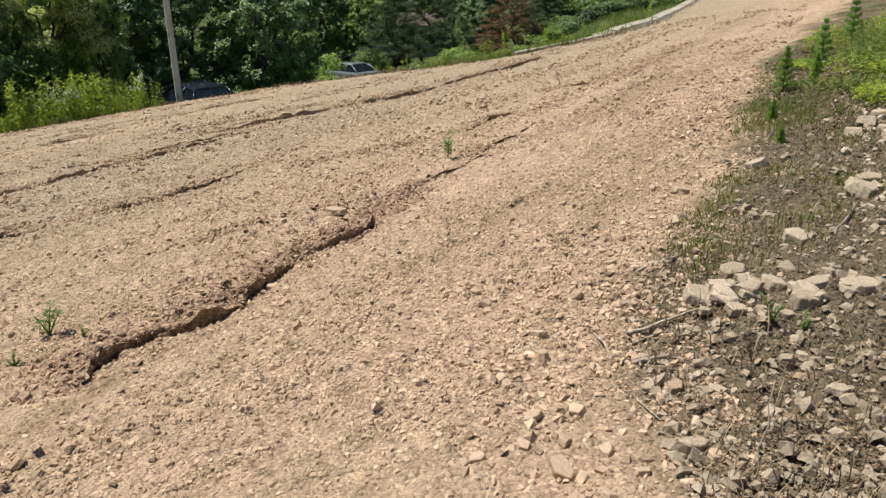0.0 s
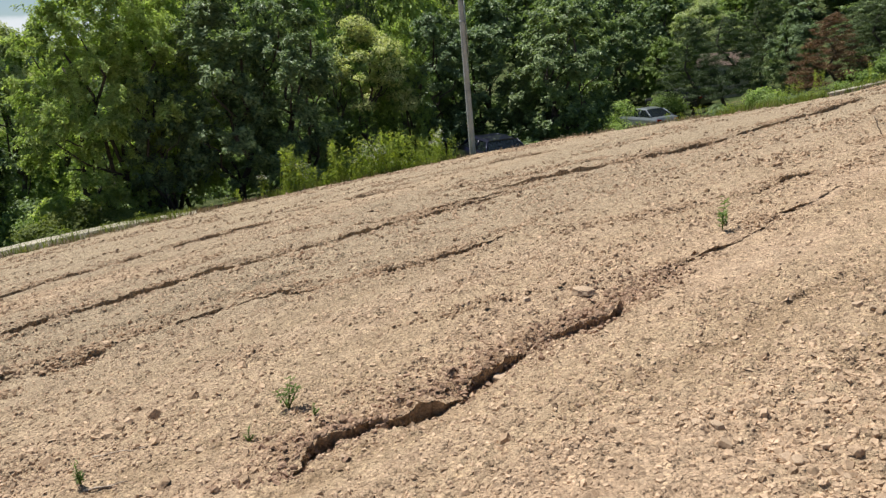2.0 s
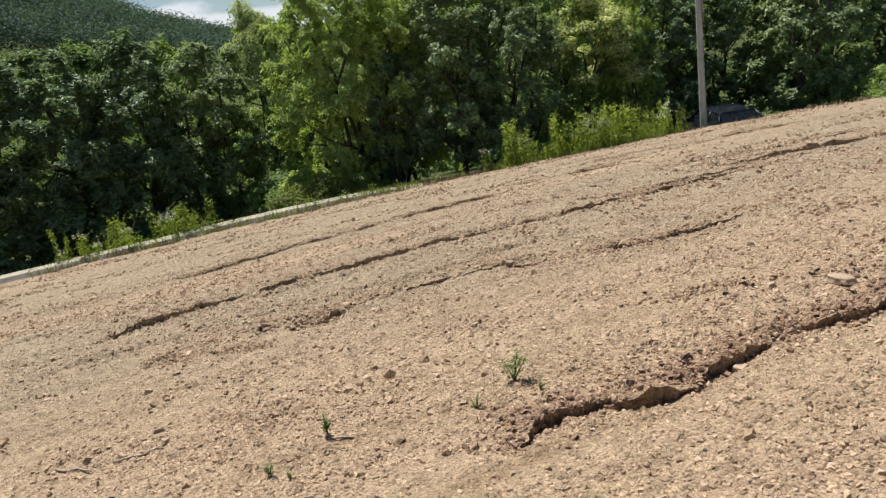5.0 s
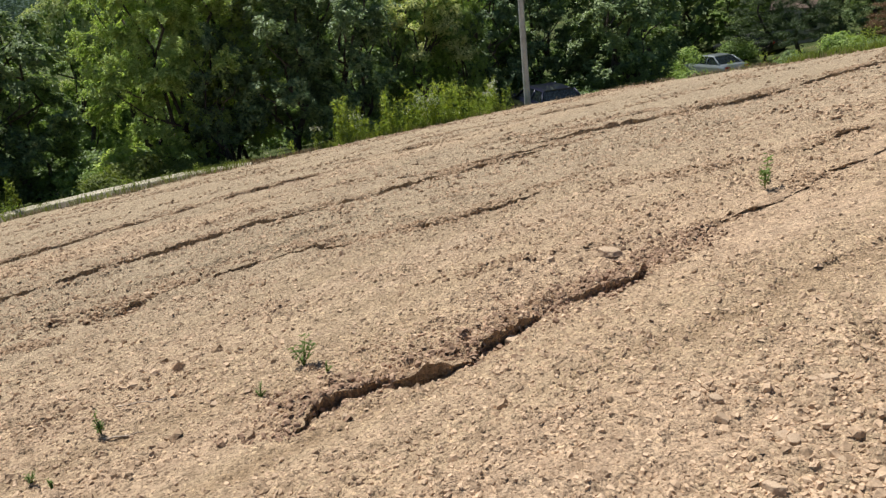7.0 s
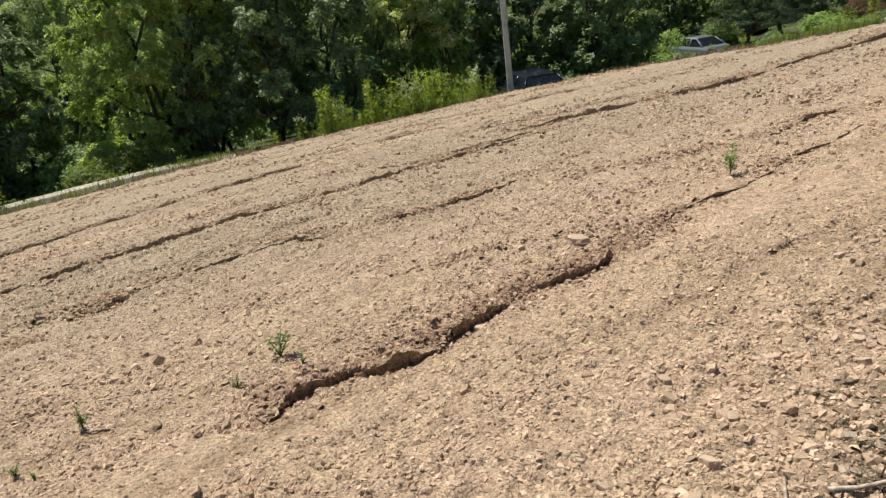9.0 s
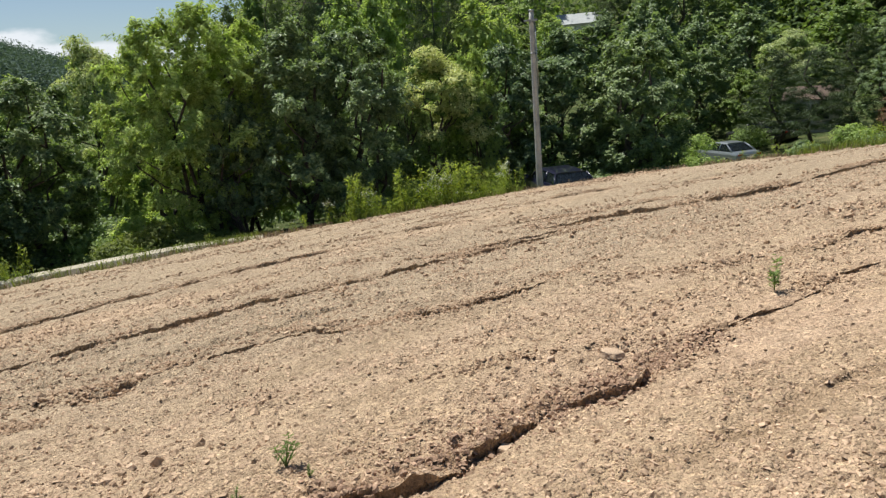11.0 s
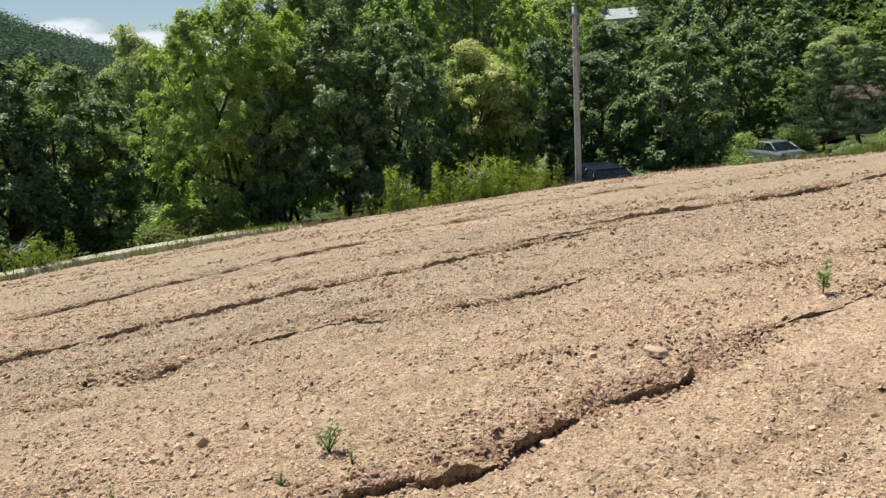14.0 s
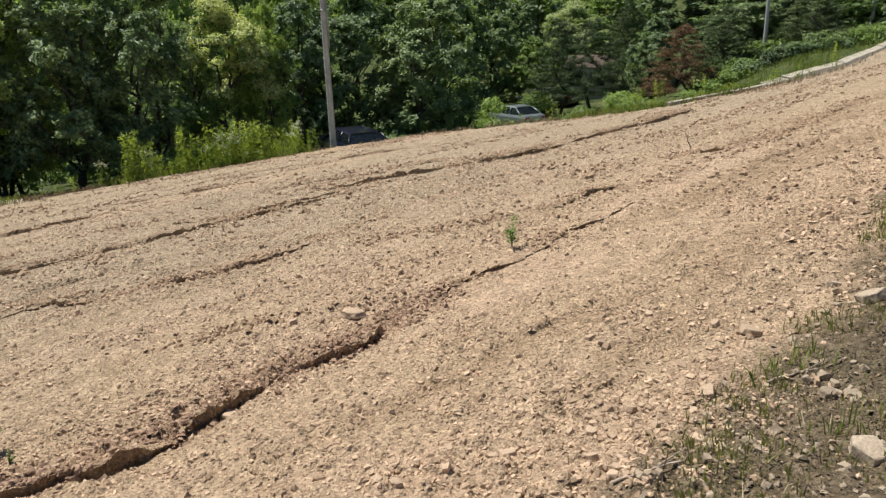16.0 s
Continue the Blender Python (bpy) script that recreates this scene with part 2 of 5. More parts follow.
M_FAR = leafy("far_foliage", (0.05, 0.09, 0.03), (0.24, 0.32, 0.10), 0.3, 0.8)
# bluer and flatter than M_FAR: the haze of distance is put into the colour
M_FAR_HAZED = leafy("hazed_mountain_foliage", (0.055, 0.095, 0.078), (0.12, 0.175, 0.145), 0.2, 0.9)
M_WHITE_FLOWER = leafy("white_flowers", (0.45, 0.46, 0.40), (0.75, 0.75, 0.68), 0.2)
M_SILVER = plain("silver_paint", (0.30, 0.335, 0.36), 0.3, 0.55, 0.5, 0.6)
M_BLUE = plain("dark_blue_paint", (0.010, 0.012, 0.035), 0.3, 0.2, 0.5, 0.8)
M_BLACK_PAINT = plain("dark_paint", (0.03, 0.03, 0.035), 0.3, 0.2, 0.5, 0.6)
M_GLASS = plain("tinted_glass", (0.02, 0.028, 0.034), 0.06, 0.0, 0.8)
M_TYRE = plain("tyre_rubber", (0.02, 0.02, 0.02), 0.8)
M_RIM = plain("wheel_metal", (0.45, 0.45, 0.46), 0.35, 0.9)
M_RED = plain("red_lens", (0.35, 0.015, 0.012), 0.2)
M_LAMP = plain("clear_lens", (0.6, 0.6, 0.6), 0.15)
M_PLATE = plain("pale_plate", (0.6, 0.62, 0.6), 0.5)
M_STEEL = plain("galvanised_steel", (0.36, 0.37, 0.37), 0.5, 0.8)
M_CABLE = plain("cable_sheath", (0.02, 0.02, 0.02), 0.6)
M_ROOF = speckled("pale_roof_sheet", [(0.3, (0.26, 0.28, 0.28)), (0.7, (0.36, 0.38, 0.38))], 2, 0.6, 0.2)
M_WALL = speckled("pale_render", [(0.3, (0.42, 0.40, 0.36)), (0.7, (0.55, 0.53, 0.48))], 2, 0.85, 0.2)
M_RUST_ROOF = speckled("brown_roof_sheet", [(0.3, (0.06, 0.036, 0.025)), (0.7, (0.10, 0.06, 0.042))], 2, 0.7, 0.2)

# ---------- numbers of the plan ----------
rng = np.random.default_rng(7)


def smooth(a, b, v):
    u = np.clip((v - a) / (b - a), 0, 1)
    return u * u * (3 - 2 * u)


def lattice(ix, iy, seed):
    h = (ix.astype(np.int64) * 374761393 + iy.astype(np.int64) * 668265263 + seed * 1442695041) & 0xFFFFFFFF
    h = ((h ^ (h >> 13)) * 1274126177) & 0xFFFFFFFF
    return ((h ^ (h >> 16)) & 0xFFFF) / 65535.0


def value_noise(x, y, seed=0):
    ix, iy = np.floor(x), np.floor(y)
    fx, fy = x - ix, y - iy
    fx, fy = fx * fx * (3 - 2 * fx), fy * fy * (3 - 2 * fy)
    a, b = lattice(ix, iy, seed), lattice(ix + 1, iy, seed)
    c, d = lattice(ix, iy + 1, seed), lattice(ix + 1, iy + 1, seed)
    return (a + (b - a) * fx) * (1 - fy) + (c + (d - c) * fx) * fy - 0.5


def fbm(x, y, scale, octaves=3, seed=0):
    total, amp = 0, 1.0
    for o in range(octaves):
        total = total + amp * value_noise(x * scale * 2**o + 17.3 * o, y * scale * 2**o - 9.1 * o, seed + o)
        amp *= 0.5
    return total


def along(x, y, line):
    """Distance to a line of points, which side of it (left positive), and how far along it, from 0 to 1."""
    best, side, prog = np.full(np.shape(x), 1e9), np.zeros(np.shape(x)), np.zeros(np.shape(x))
    n = len(line) - 1
    for i in range(n):
        (ax, ay), (bx, by) = line[i], line[i + 1]
        dx, dy = bx - ax, by - ay
        ll = dx * dx + dy * dy
        u = np.clip(((x - ax) * dx + (y - ay) * dy) / ll, 0, 1)
        ex, ey = x - ax - u * dx, y - ay - u * dy
        d = np.hypot(ex, ey)
        near = d < best
        best = np.where(near, d, best)
        side = np.where(near, np.sign(dx * ey - dy * ex), side)
        prog = np.where(near, (i + u) / n, prog)
    return best, side, prog


# the field's far edge, from the kerb on the low side, past the pole, up to the kerb on the high side
EDGE = [(-60, -30), (-32, -4), (-25, 3.5), (-20.6, 9.6), (-19.0, 12.9), (-16.9, 15.0), (-14.7, 17.5), (-11.6, 20.8), (-8.7, 24.2), (-6, 25.2), (-3, 23.6), (-1.2, 22.4), (0.9, 21.7), (2, 21.7), (3.7, 22.5), (5.3, 23.5), (7.2, 25.7), (9.45, 31), (12.5, 38.2), (17, 49), (26, 66)]
# where the graded soil gives way to the stony verge
VERGE = [(-2.0, -3.0), (-0.5, 0.0), (0.62, 1.3), (0.75, 1.8), (0.78, 2.5), (0.93, 3.3), (1.40, 4.05), (1.80, 4.78), (2.32, 5.85), (3.1, 7.5), (4.4, 10.2), (7.5, 15.5), (11.7, 21.5), (20, 33), (34, 52)]
RILLS = [  # line, depth, half width, height and reach of the crumbled bank on its left
    ([(-1.74, 2.98), (-1.79, 3.23), (-1.78, 3.44), (-1.63, 3.62), (-1.43, 3.74), (-1.28, 3.88), (-1.23, 4.1), (-1.17, 4.38), (-1.06, 4.62), (-0.98, 4.85), (-0.78, 5.05), (-0.6, 5.18), (-0.55, 5.5), (-0.37, 5.8), (-0.15, 6.12)], 0.05, 0.02, 0.055, 0.28),
    ([(-0.42, 5.71), (-0.17, 6.27), (0.1, 6.82), (0.42, 7.36), (0.54, 7.85), (0.84, 8.2), (1.3, 9.2)], 0.02, 0.018, 0.02, 0.22),
    ([(-8.6, 3.9), (-8.45, 4.48), (-8.37, 4.77), (-8.24, 5.04), (-7.84, 5.54), (-7.6, 6.08), (-7.5, 6.41), (-7.1, 6.97), (-6.76, 7.37), (-6.37, 8.08), (-5.86, 8.73), (-5.25, 9.2), (-5.0, 9.66), (-4.75, 10.06), (-4.38, 10.44), (-4.2, 10.95), (-3.87, 11.41), (-3.54, 11.75), (-3.1, 12.2)], 0.075, 0.032, 0.035, 0.3),
    ([(-4.3, 12.55), (-3.43, 12.9), (-2.51, 13.3), (-1.85, 13.45), (-1.17, 13.9), (-0.77, 14.55), (-0.1, 15.29), (0.51, 16.03), (1.17, 17.12), (2.13, 18.4), (3.0, 20.0)], 0.07, 0.032, 0.035, 0.3),
    ([(-11.7, 6.7), (-11.3, 7.3), (-10.9, 8.1), (-10.73, 8.73), (-10.4, 9.4), (-10.0, 10.1), (-9.7, 11.4), (-9.0, 12.1), (-8.2, 13.0)], 0.06, 0.028, 0.028, 0.28),
    ([(-9.83, 13.3), (-8.82, 13.95), (-8.0, 14.4), (-6.74, 14.9)], 0.04, 0.026, 0.02, 0.26),
    ([(-5.5, 10.1), (-4.63, 10.9), (-4.0, 11.6), (-3.2, 12.9)], 0.025, 0.024, 0.015, 0.25),
    ([(-5.8, 13.4), (-4.45, 13.9), (-3.31, 14.2), (-2.3, 14.9)], 0.035, 0.026, 0.015, 0.25),
    ([(-12.9, 14.2), (-12.0, 15.2), (-11.1, 15.7)], 0.035, 0.026, 0.015, 0.25),
    ([(-8.2, 16.2), (-7.21, 17.4), (-5.93, 18.2), (-4.3, 18.9)], 0.045, 0.028, 0.02, 0.25),
    ([(-6.3, 4.1), (-5.81, 4.56), (-5.45, 4.9), (-5.33, 5.26), (-5.21, 5.6), (-4.7, 6.4), (-4.42, 6.68), (-3.84, 6.72), (-3.4, 7.02), (-3.07, 7.15), (-2.78, 7.35), (-2.49, 7.85), (-2.27, 8.27), (-1.8, 9.3)], 0.032, 0.026, 0.035, 0.26),
    ([(-6.6, 3.6), (-5.66, 3.91), (-5.15, 4.1), (-4.7, 4.5)], 0.014, 0.024, 0.025, 0.2),
    ([(-1.65, 8.0), (-1.15, 8.24), (-0.64, 8.35), (-0.1, 8.8)], 0.01, 0.024, 0.035, 0.35),
    ([(-2.3, 4.95), (-2.12, 5.08), (-1.94, 5.25), (-1.73, 5.48), (-1.4, 5.65), (-0.91, 5.9), (-0.67, 6.6)], 0.008, 0.022, 0.016, 0.16),
    ([(-0.53, 5.3), (-0.35, 5.51), (-0.17, 5.82)], 0.012, 0.018, 0.01, 0.08),
    ([(0.0, 8.75), (0.34, 8.95), (0.6, 9.55), (1.0, 9.85)], 0.028, 0.024, 0.03, 0.25),
    ([(1.6, 11.5), (2.5, 12.0), (2.95, 12.5), (3.44, 13.07), (3.9, 13.8), (4.5, 14.8), (5.3, 16.2)], 0.045, 0.026, 0.025, 0.25),
]


def meander(x, y):
    """How far a rill strays from its line."""
    return 0.06 * value_noise(x * 1.7, y * 1.7, 70) + 0.06 * value_noise(x * 5.5, y * 5.5, 71) + 0.035 * value_noise(x * 14, y * 14, 75) + 0.03 * value_noise(x * 31, y * 31, 83)


def lie(x, y):
    """The lie of the land, without its roughness."""
    x, y = np.asarray(x, float), np.asarray(y, float)
    xe, ye = np.clip(x, -45, 45), np.clip(y, -60, 50)
    z = 0.13115 * xe - 0.04062 * ye
    z = z - 0.0017 * np.maximum(0, ye - 12) ** 2 * (1 - smooth(1, 8, x))
    return z


def land(x, y):
    z = lie(x, y)
    d, side, p = along(x, y, EDGE)
    out = np.where(side > 0, d, -d)
    z = z - 1.0 * smooth(0.0, 3.0, out) * (0.15 + 0.85 * smooth(-17, -9, np.asarray(x, float))) * (1 - smooth(2, 9, np.asarray(x, float))) * (1 - smooth(40, 52, np.asarray(y, float)))
    r, az = np.hypot(x, y), np.degrees(np.arctan2(-np.asarray(x, float), y))
    hill = 34 * smooth(0, 120, r - 50) * (1 - smooth(38, 52, az)) * smooth(-75, -40, az)
    mount = 66 * np.exp(-(((az - 72) / 14.4) ** 2)) * smooth(120, 520, r)
    ridge = 14 * smooth(80, 400, r)
    z = z + 0.3 * np.exp(-((np.asarray(x, float) + 11.2) ** 2 + (np.asarray(y, float) - 32.3) ** 2) / 9)
    return z + np.where(side > 0, hill, 0) + mount + np.where(r > 80, ridge, 0)


def crumbly(x, y):
    """How crumbly the soil is, from 0 to 1, in patches and in streaks along the grading."""
    c, s = math.cos(radians(35)), math.sin(radians(35))
    u, v = x * c - y * s, x * s + y * c
    k = value_noise(u * 1.5, v * 0.35, 90) + 0.8 * value_noise(x * 1.9, y * 1.9, 91) + 0.4 * value_noise(x * 5, y * 5, 92)
    return np.clip(0.42 + 1.25 * k, 0.0, 1.0)


def ground_z(x, y):
    return float(land(np.array([x], float), np.array([y], float))[0])


# ---------- mesh helpers ----------
def np_mesh(name, verts, faces, material, smooth_shade=False):
    """A mesh out of arrays: faces is an (n, 3) or (n, 4) array."""
    verts, faces = np.asarray(verts, np.float32), np.asarray(faces, np.int32)
    me = bpy.data.meshes.new(name)
    me.vertices.add(len(verts))
    me.vertices.foreach_set("co", verts.ravel())
    me.loops.add(faces.size)
    me.loops.foreach_set("vertex_index", faces.ravel())
    me.polygons.add(len(faces))
    me.polygons.foreach_set("loop_start", np.arange(0, faces.size, faces.shape[1], dtype=np.int32))
    me.polygons.foreach_set("use_smooth", np.full(len(faces), smooth_shade))
    me.materials.append(material)
    me.update(calc_edges=True)
    return me


def child(name, me, parent, label="", local=None):
    ob = new(name, me)
    ob.parent = parent
    if local is not None:
        ob.matrix_basis = local
    return tagged(ob, label) if label else ob


def part(name, bm, material, parent, label="", local=None):
    me = bpy.data.meshes.new(name)
    bm.to_mesh(me)
    bm.free()
    me.materials.append(material)
    return child(name, me, parent, label, local)


def box_bm(sx, sy, sz, at=(0, 0, 0), bevel=0.0):
    bm = bmesh.new()
    bmesh.ops.create_cube(bm, size=1, matrix=Matrix.Translation(at) @ Matrix.Diagonal((sx, sy, sz, 1)))
    if bevel:
        bmesh.ops.bevel(bm, geom=bm.edges[:], offset=bevel, segments=2, affect="EDGES")
    return bm


def tube_arrays(path, radii, sides=7):
    """Rings round a path, closed at the ends."""
    path, k = np.asarray(path, float), len(path)
    verts = []
    for i in range(k):
        d = path[min(i + 1, k - 1)] - path[max(i - 1, 0)]
        d = d / (np.linalg.norm(d) + 1e-9)
        u = np.cross(d, (0.31, 0.93, 0.17))
        u /= np.linalg.norm(u)
        v = np.cross(d, u)
        a = np.linspace(0, 2 * math.pi, sides, endpoint=False)
        verts.append(path[i] + radii[i] * (np.cos(a)[:, None] * u + np.sin(a)[:, None] * v))
    verts = np.vstack(verts + [path[:1], path[-1:]])
    quads = []
    for i in range(k - 1):
        for j in range(sides):
            a, b = i * sides + j, i * sides + (j + 1) % sides
            quads += [(a, b, b + sides), (a, b + sides, a + sides)]
    lo, hi = k * sides, k * sides + 1
    for j in range(sides):
        quads += [(lo, (j + 1) % sides, j), (hi, (k - 1) * sides + j, (k - 1) * sides + (j + 1) % sides)]
    return verts, np.array(quads)


def tube(name, path, radii, material, parent=None, sides=7, label=""):
    v, f = tube_arrays(path, radii, sides)
    me = np_mesh(name, v, f, material, True)
    return child(name, me, parent, label) if parent else new(name, me)


def join(pieces):
    vs, fs, n = [], [], 0
    for v, f in pieces:
        vs.append(v)
        fs.append(f + n)
        n += len(v)
    return np.vstack(vs), np.vstack(fs)


def leaf_arrays(centres, normals, length, width, gen, fold=0.25, droop=0.0):
    """One folded four-cornered leaf at each centre, lying across its normal."""
    n = len(centres)
    normals = normals / (np.linalg.norm(normals, axis=1)[:, None] + 1e-9)
    r = gen.normal(size=(n, 3))
    r[:, 2] -= droop
    u = r - (r * normals).sum(1)[:, None] * normals
    u /= np.linalg.norm(u, axis=1)[:, None] + 1e-9
    v = np.cross(normals, u)
    ln = (length * gen.uniform(0.6, 1.35, n))[:, None]
    wd = (width * gen.uniform(0.6, 1.35, n))[:, None]
    lift = normals * wd * fold
    p = np.stack([centres - u * ln * 0.5, centres + v * wd * 0.5 + lift, centres + u * ln * 0.5, centres - v * wd * 0.5 + lift], 1)
    f = np.arange(n * 4).reshape(n, 4)
    tri = np.concatenate([f[:, [0, 1, 2]], f[:, [0, 2, 3]]])
    return p.reshape(-1, 3), tri


# ---------- ground ----------
def build_ground():
    cx, cy = 0.4, 0.6
    fine = np.arange(-38, 82, 0.185)
    rest = np.arange(82, 322, 3.2)
    az = np.radians(np.concatenate([fine, rest]))
    rad = np.concatenate([[0.25, 0.5, 0.75, 1.0, 1.2], np.geomspace(1.35, 34, 780), np.geomspace(35, 150, 46)[0:], np.geomspace(160, 3200, 36)])
    na, nr = len(az), len(rad)
    A, Rr = np.meshgrid(az, rad)
    jit = 1 + (rng.random(A.shape) - 0.5) * 0.003
    x, y = cx - np.sin(A) * Rr * jit, cy + np.cos(A) * Rr * jit
    x, y = x.ravel(), y.ravel()
    z = land(x, y)
    r = np.hypot(x - cx, y - cy)
    d_edge, s_edge, _ = along(x, y, EDGE)
    d_verge, s_verge, _ = along(x, y, VERGE)
    off_field = np.where(s_edge > 0, d_edge, -d_edge)
    off_verge = np.where(s_verge < 0, d_verge, -d_verge)
    wob = fbm(x, y, 0.9, 4, 40)
    verge = smooth(-0.28, 0.26, off_verge + wob * 0.5) * (1 - smooth(0, 1.0, off_field))
    grass = smooth(0.0, 0.8, off_field + wob * 0.5) + 0.65 * smooth(0.12, 0.32, wob) * verge * smooth(4.2, 5.5, y) + 0.7 * smooth(60, 90, r)
    rough = 1 - smooth(28, 60, r)
    z = z + rough * (0.05 * fbm(x, y, 0.35, 3, 1) + 0.022 * fbm(x, y, 1.6, 3, 5) + 0.020 * fbm(x, y, 5.5, 3, 9))
    # drag marks of the grading blade
    c, s = math.cos(radians(35)), math.sin(radians(35))
    ux, uy = x * c - y * s, x * s + y * c
    wig = 0.25 * value_noise(x * 0.8, y * 0.8, 24)
    z = z + rough * (1 - verge) * (0.022 * value_noise(ux * 1.3 + wig, uy * 0.10, 21) + 0.024 * value_noise(ux * 3.6 + wig, uy * 0.22, 22))
    furrow = np.maximum(0, 0.10 - np.abs(value_noise(ux * 1.15 + wig, uy * 0.09, 25))) * smooth(-0.05, 0.2, value_noise(ux * 0.8, uy * 0.35, 26))
    z = z - rough * (1 - verge) * furrow * 0.8
    z = z + rough * (1 - verge) * smooth(4, 9, r) * 0.022 * value_noise(ux * 8.5 + wig, uy * 0.9, 28) + rough * (1 - verge) * smooth(3, 6, r) * 0.016 * value_noise(ux * 17 + wig * 2, uy * 2.6, 29)
    crumb0 = np.maximum(0, value_noise(x * 3.2, y * 3.2, 33)) * 0.045 * smooth(4, 9, r) * (1 - smooth(22, 32, r))
    z = z + crumb0 * (1 - verge)
    pebbly = np.maximum(0, value_noise(x * 21, y * 21, 31)) * 0.036 + np.maximum(0, value_noise(x * 11, y * 11, 32) - 0.08) * 0.05
    z = z + (1 - smooth(9, 20, r)) * pebbly * (0.35 + 1.2 * crumbly(x, y))
    z = z + verge * (0.05 * fbm(x, y, 3.0, 4, 60) + 0.03 * np.maximum(0, value_noise(x * 14, y * 14, 61)))
    turned = np.zeros_like(x)
    cut = np.zeros(len(x), bool)
    for which, (line, depth, half, bank, reach) in enumerate(RILLS):
        pts = np.array(line)
        box = (x > pts[:, 0].min() - 1.5) & (x < pts[:, 0].max() + 1.5) & (y > pts[:, 1].min() - 1.5) & (y < pts[:, 1].max() + 1.5)
        bx, by, br = x[box], y[box], r[box]
        bend = meander(bx, by)
        wx, wy = bx + bend, by + bend * 0.6
        d, side, p = along(wx, wy, line)
        taper = smooth(0, 0.10, p) * (1 - smooth(0.85, 1.0, p))
        signed = d * side
        wide = half * (1 + 0.9 * value_noise(bx * 3.1, by * 3.1, 72)) + 0.0019 * br
        base = 0.95 if which in (0, 2, 3) else 0.65 if which < 6 else 0.42
        broken = taper * np.clip(base + 1.7 * value_noise(bx * 2.3, by * 2.3, 73) + 1.1 * value_noise(bx * 7.1, by * 7.1, 79), 0.0, 1.4)
        # the bank's crust ends in a steep scarp; on the other side the bed slopes up gently
        lip = np.maximum(0, signed)
        sharp = depth >= 0.02
        rise = np.where(signed > 0, bank * np.exp(-lip / (reach * 0.45)) * np.clip(0.75 + 1.5 * value_noise(bx * 5, by * 5, 77), 0, 1.6), -depth * (1 - smooth(0.0, 4.5, -signed / wide)))
        if not sharp:
            rise = bank * np.exp(-((signed / (reach * 0.4)) ** 2))
        crumb = np.exp(-(((signed - reach * 0.55) / (reach * 0.5)) ** 2)) * (0.4 + (1 - 0.8 * smooth(5, 9, br)) * (1.7 * np.maximum(0, value_noise(bx * 9, by * 9, 74) + 0.15) + 1.5 * value_noise(bx * 20, by * 20, 76)))
        z[box] += broken * rise + taper * bank * 0.8 * crumb * (signed > 0)
        # vertices close to the scarp gather under its edge
        near_cut = 0.0065 * br + 0.008
        inner = sharp & (d < near_cut) & (broken > 0.15) & (p > 0) & (p < 1)
        pull = np.where(inner, (d * d / near_cut - d) * side - 0.018 * side * (1 - d / near_cut), 0.0)
        k = np.clip(((p * (len(pts) - 1)).astype(int)), 0, len(pts) - 2)
        way = pts[k + 1] - pts[k]
        way = way / np.hypot(way[:, 0], way[:, 1])[:, None]
        x[box] += -way[:, 1] * pull
        y[box] += way[:, 0] * pull
        cut[box] |= inner
        turned[box] = np.maximum(turned[box], (1.0 if which == 0 else 0.3) * taper * np.exp(-(((signed - reach * 0.35) / (reach * 0.6)) ** 2)) * min(1.0, depth / 0.06))
    idx = np.arange(na * nr).reshape(nr, na)
    nxt = np.roll(idx, -1, axis=1)
    quads = np.stack([idx[:-1].ravel(), idx[1:].ravel(), nxt[1:].ravel(), nxt[:-1].ravel()], 1)[:, ::-1]
    verts = np.stack([x, y, z], 1)
    hub = len(verts)
    me_v = np.vstack([verts, [[cx, cy, float(z[:na].mean())]]])
    tris = np.stack([np.full(na, hub), idx[0], nxt[0]], 1)
    tri_q = np.concatenate([quads[:, [0, 1, 2]], quads[:, [0, 2, 3]], tris])
    me = np_mesh("ground", me_v, tri_q, M_GROUND, True)
    cut = np.append(cut, False)
    me.polygons.foreach_set("use_smooth", ~cut[tri_q].any(axis=1))
    for name, val in (("verge", verge), ("grass", np.clip(grass, 0, 1)), ("turned", turned * 0.85 * (1 - verge)), ("weathered", 1.0 * smooth(3.0, 9, -ux) * smooth(-0.6, -0.05, value_noise(ux * 0.5, uy * 0.12, 27)))):
        at = me.attributes.new(name, "FLOAT", "POINT")
        at.data.foreach_set("value", np.append(val, 0).astype(np.float32))
    ob = tagged(new("ground", me), "sloping graded field of bare tan stony soil with washed rills", "ground", kind="structure")
    return ob, x.reshape(nr, na), y.reshape(nr, na), z.reshape(nr, na), az, rad, cx, cy


GROUND, GX, GY, GZ, G_AZ, G_RAD, G_CX, G_CY = build_ground()


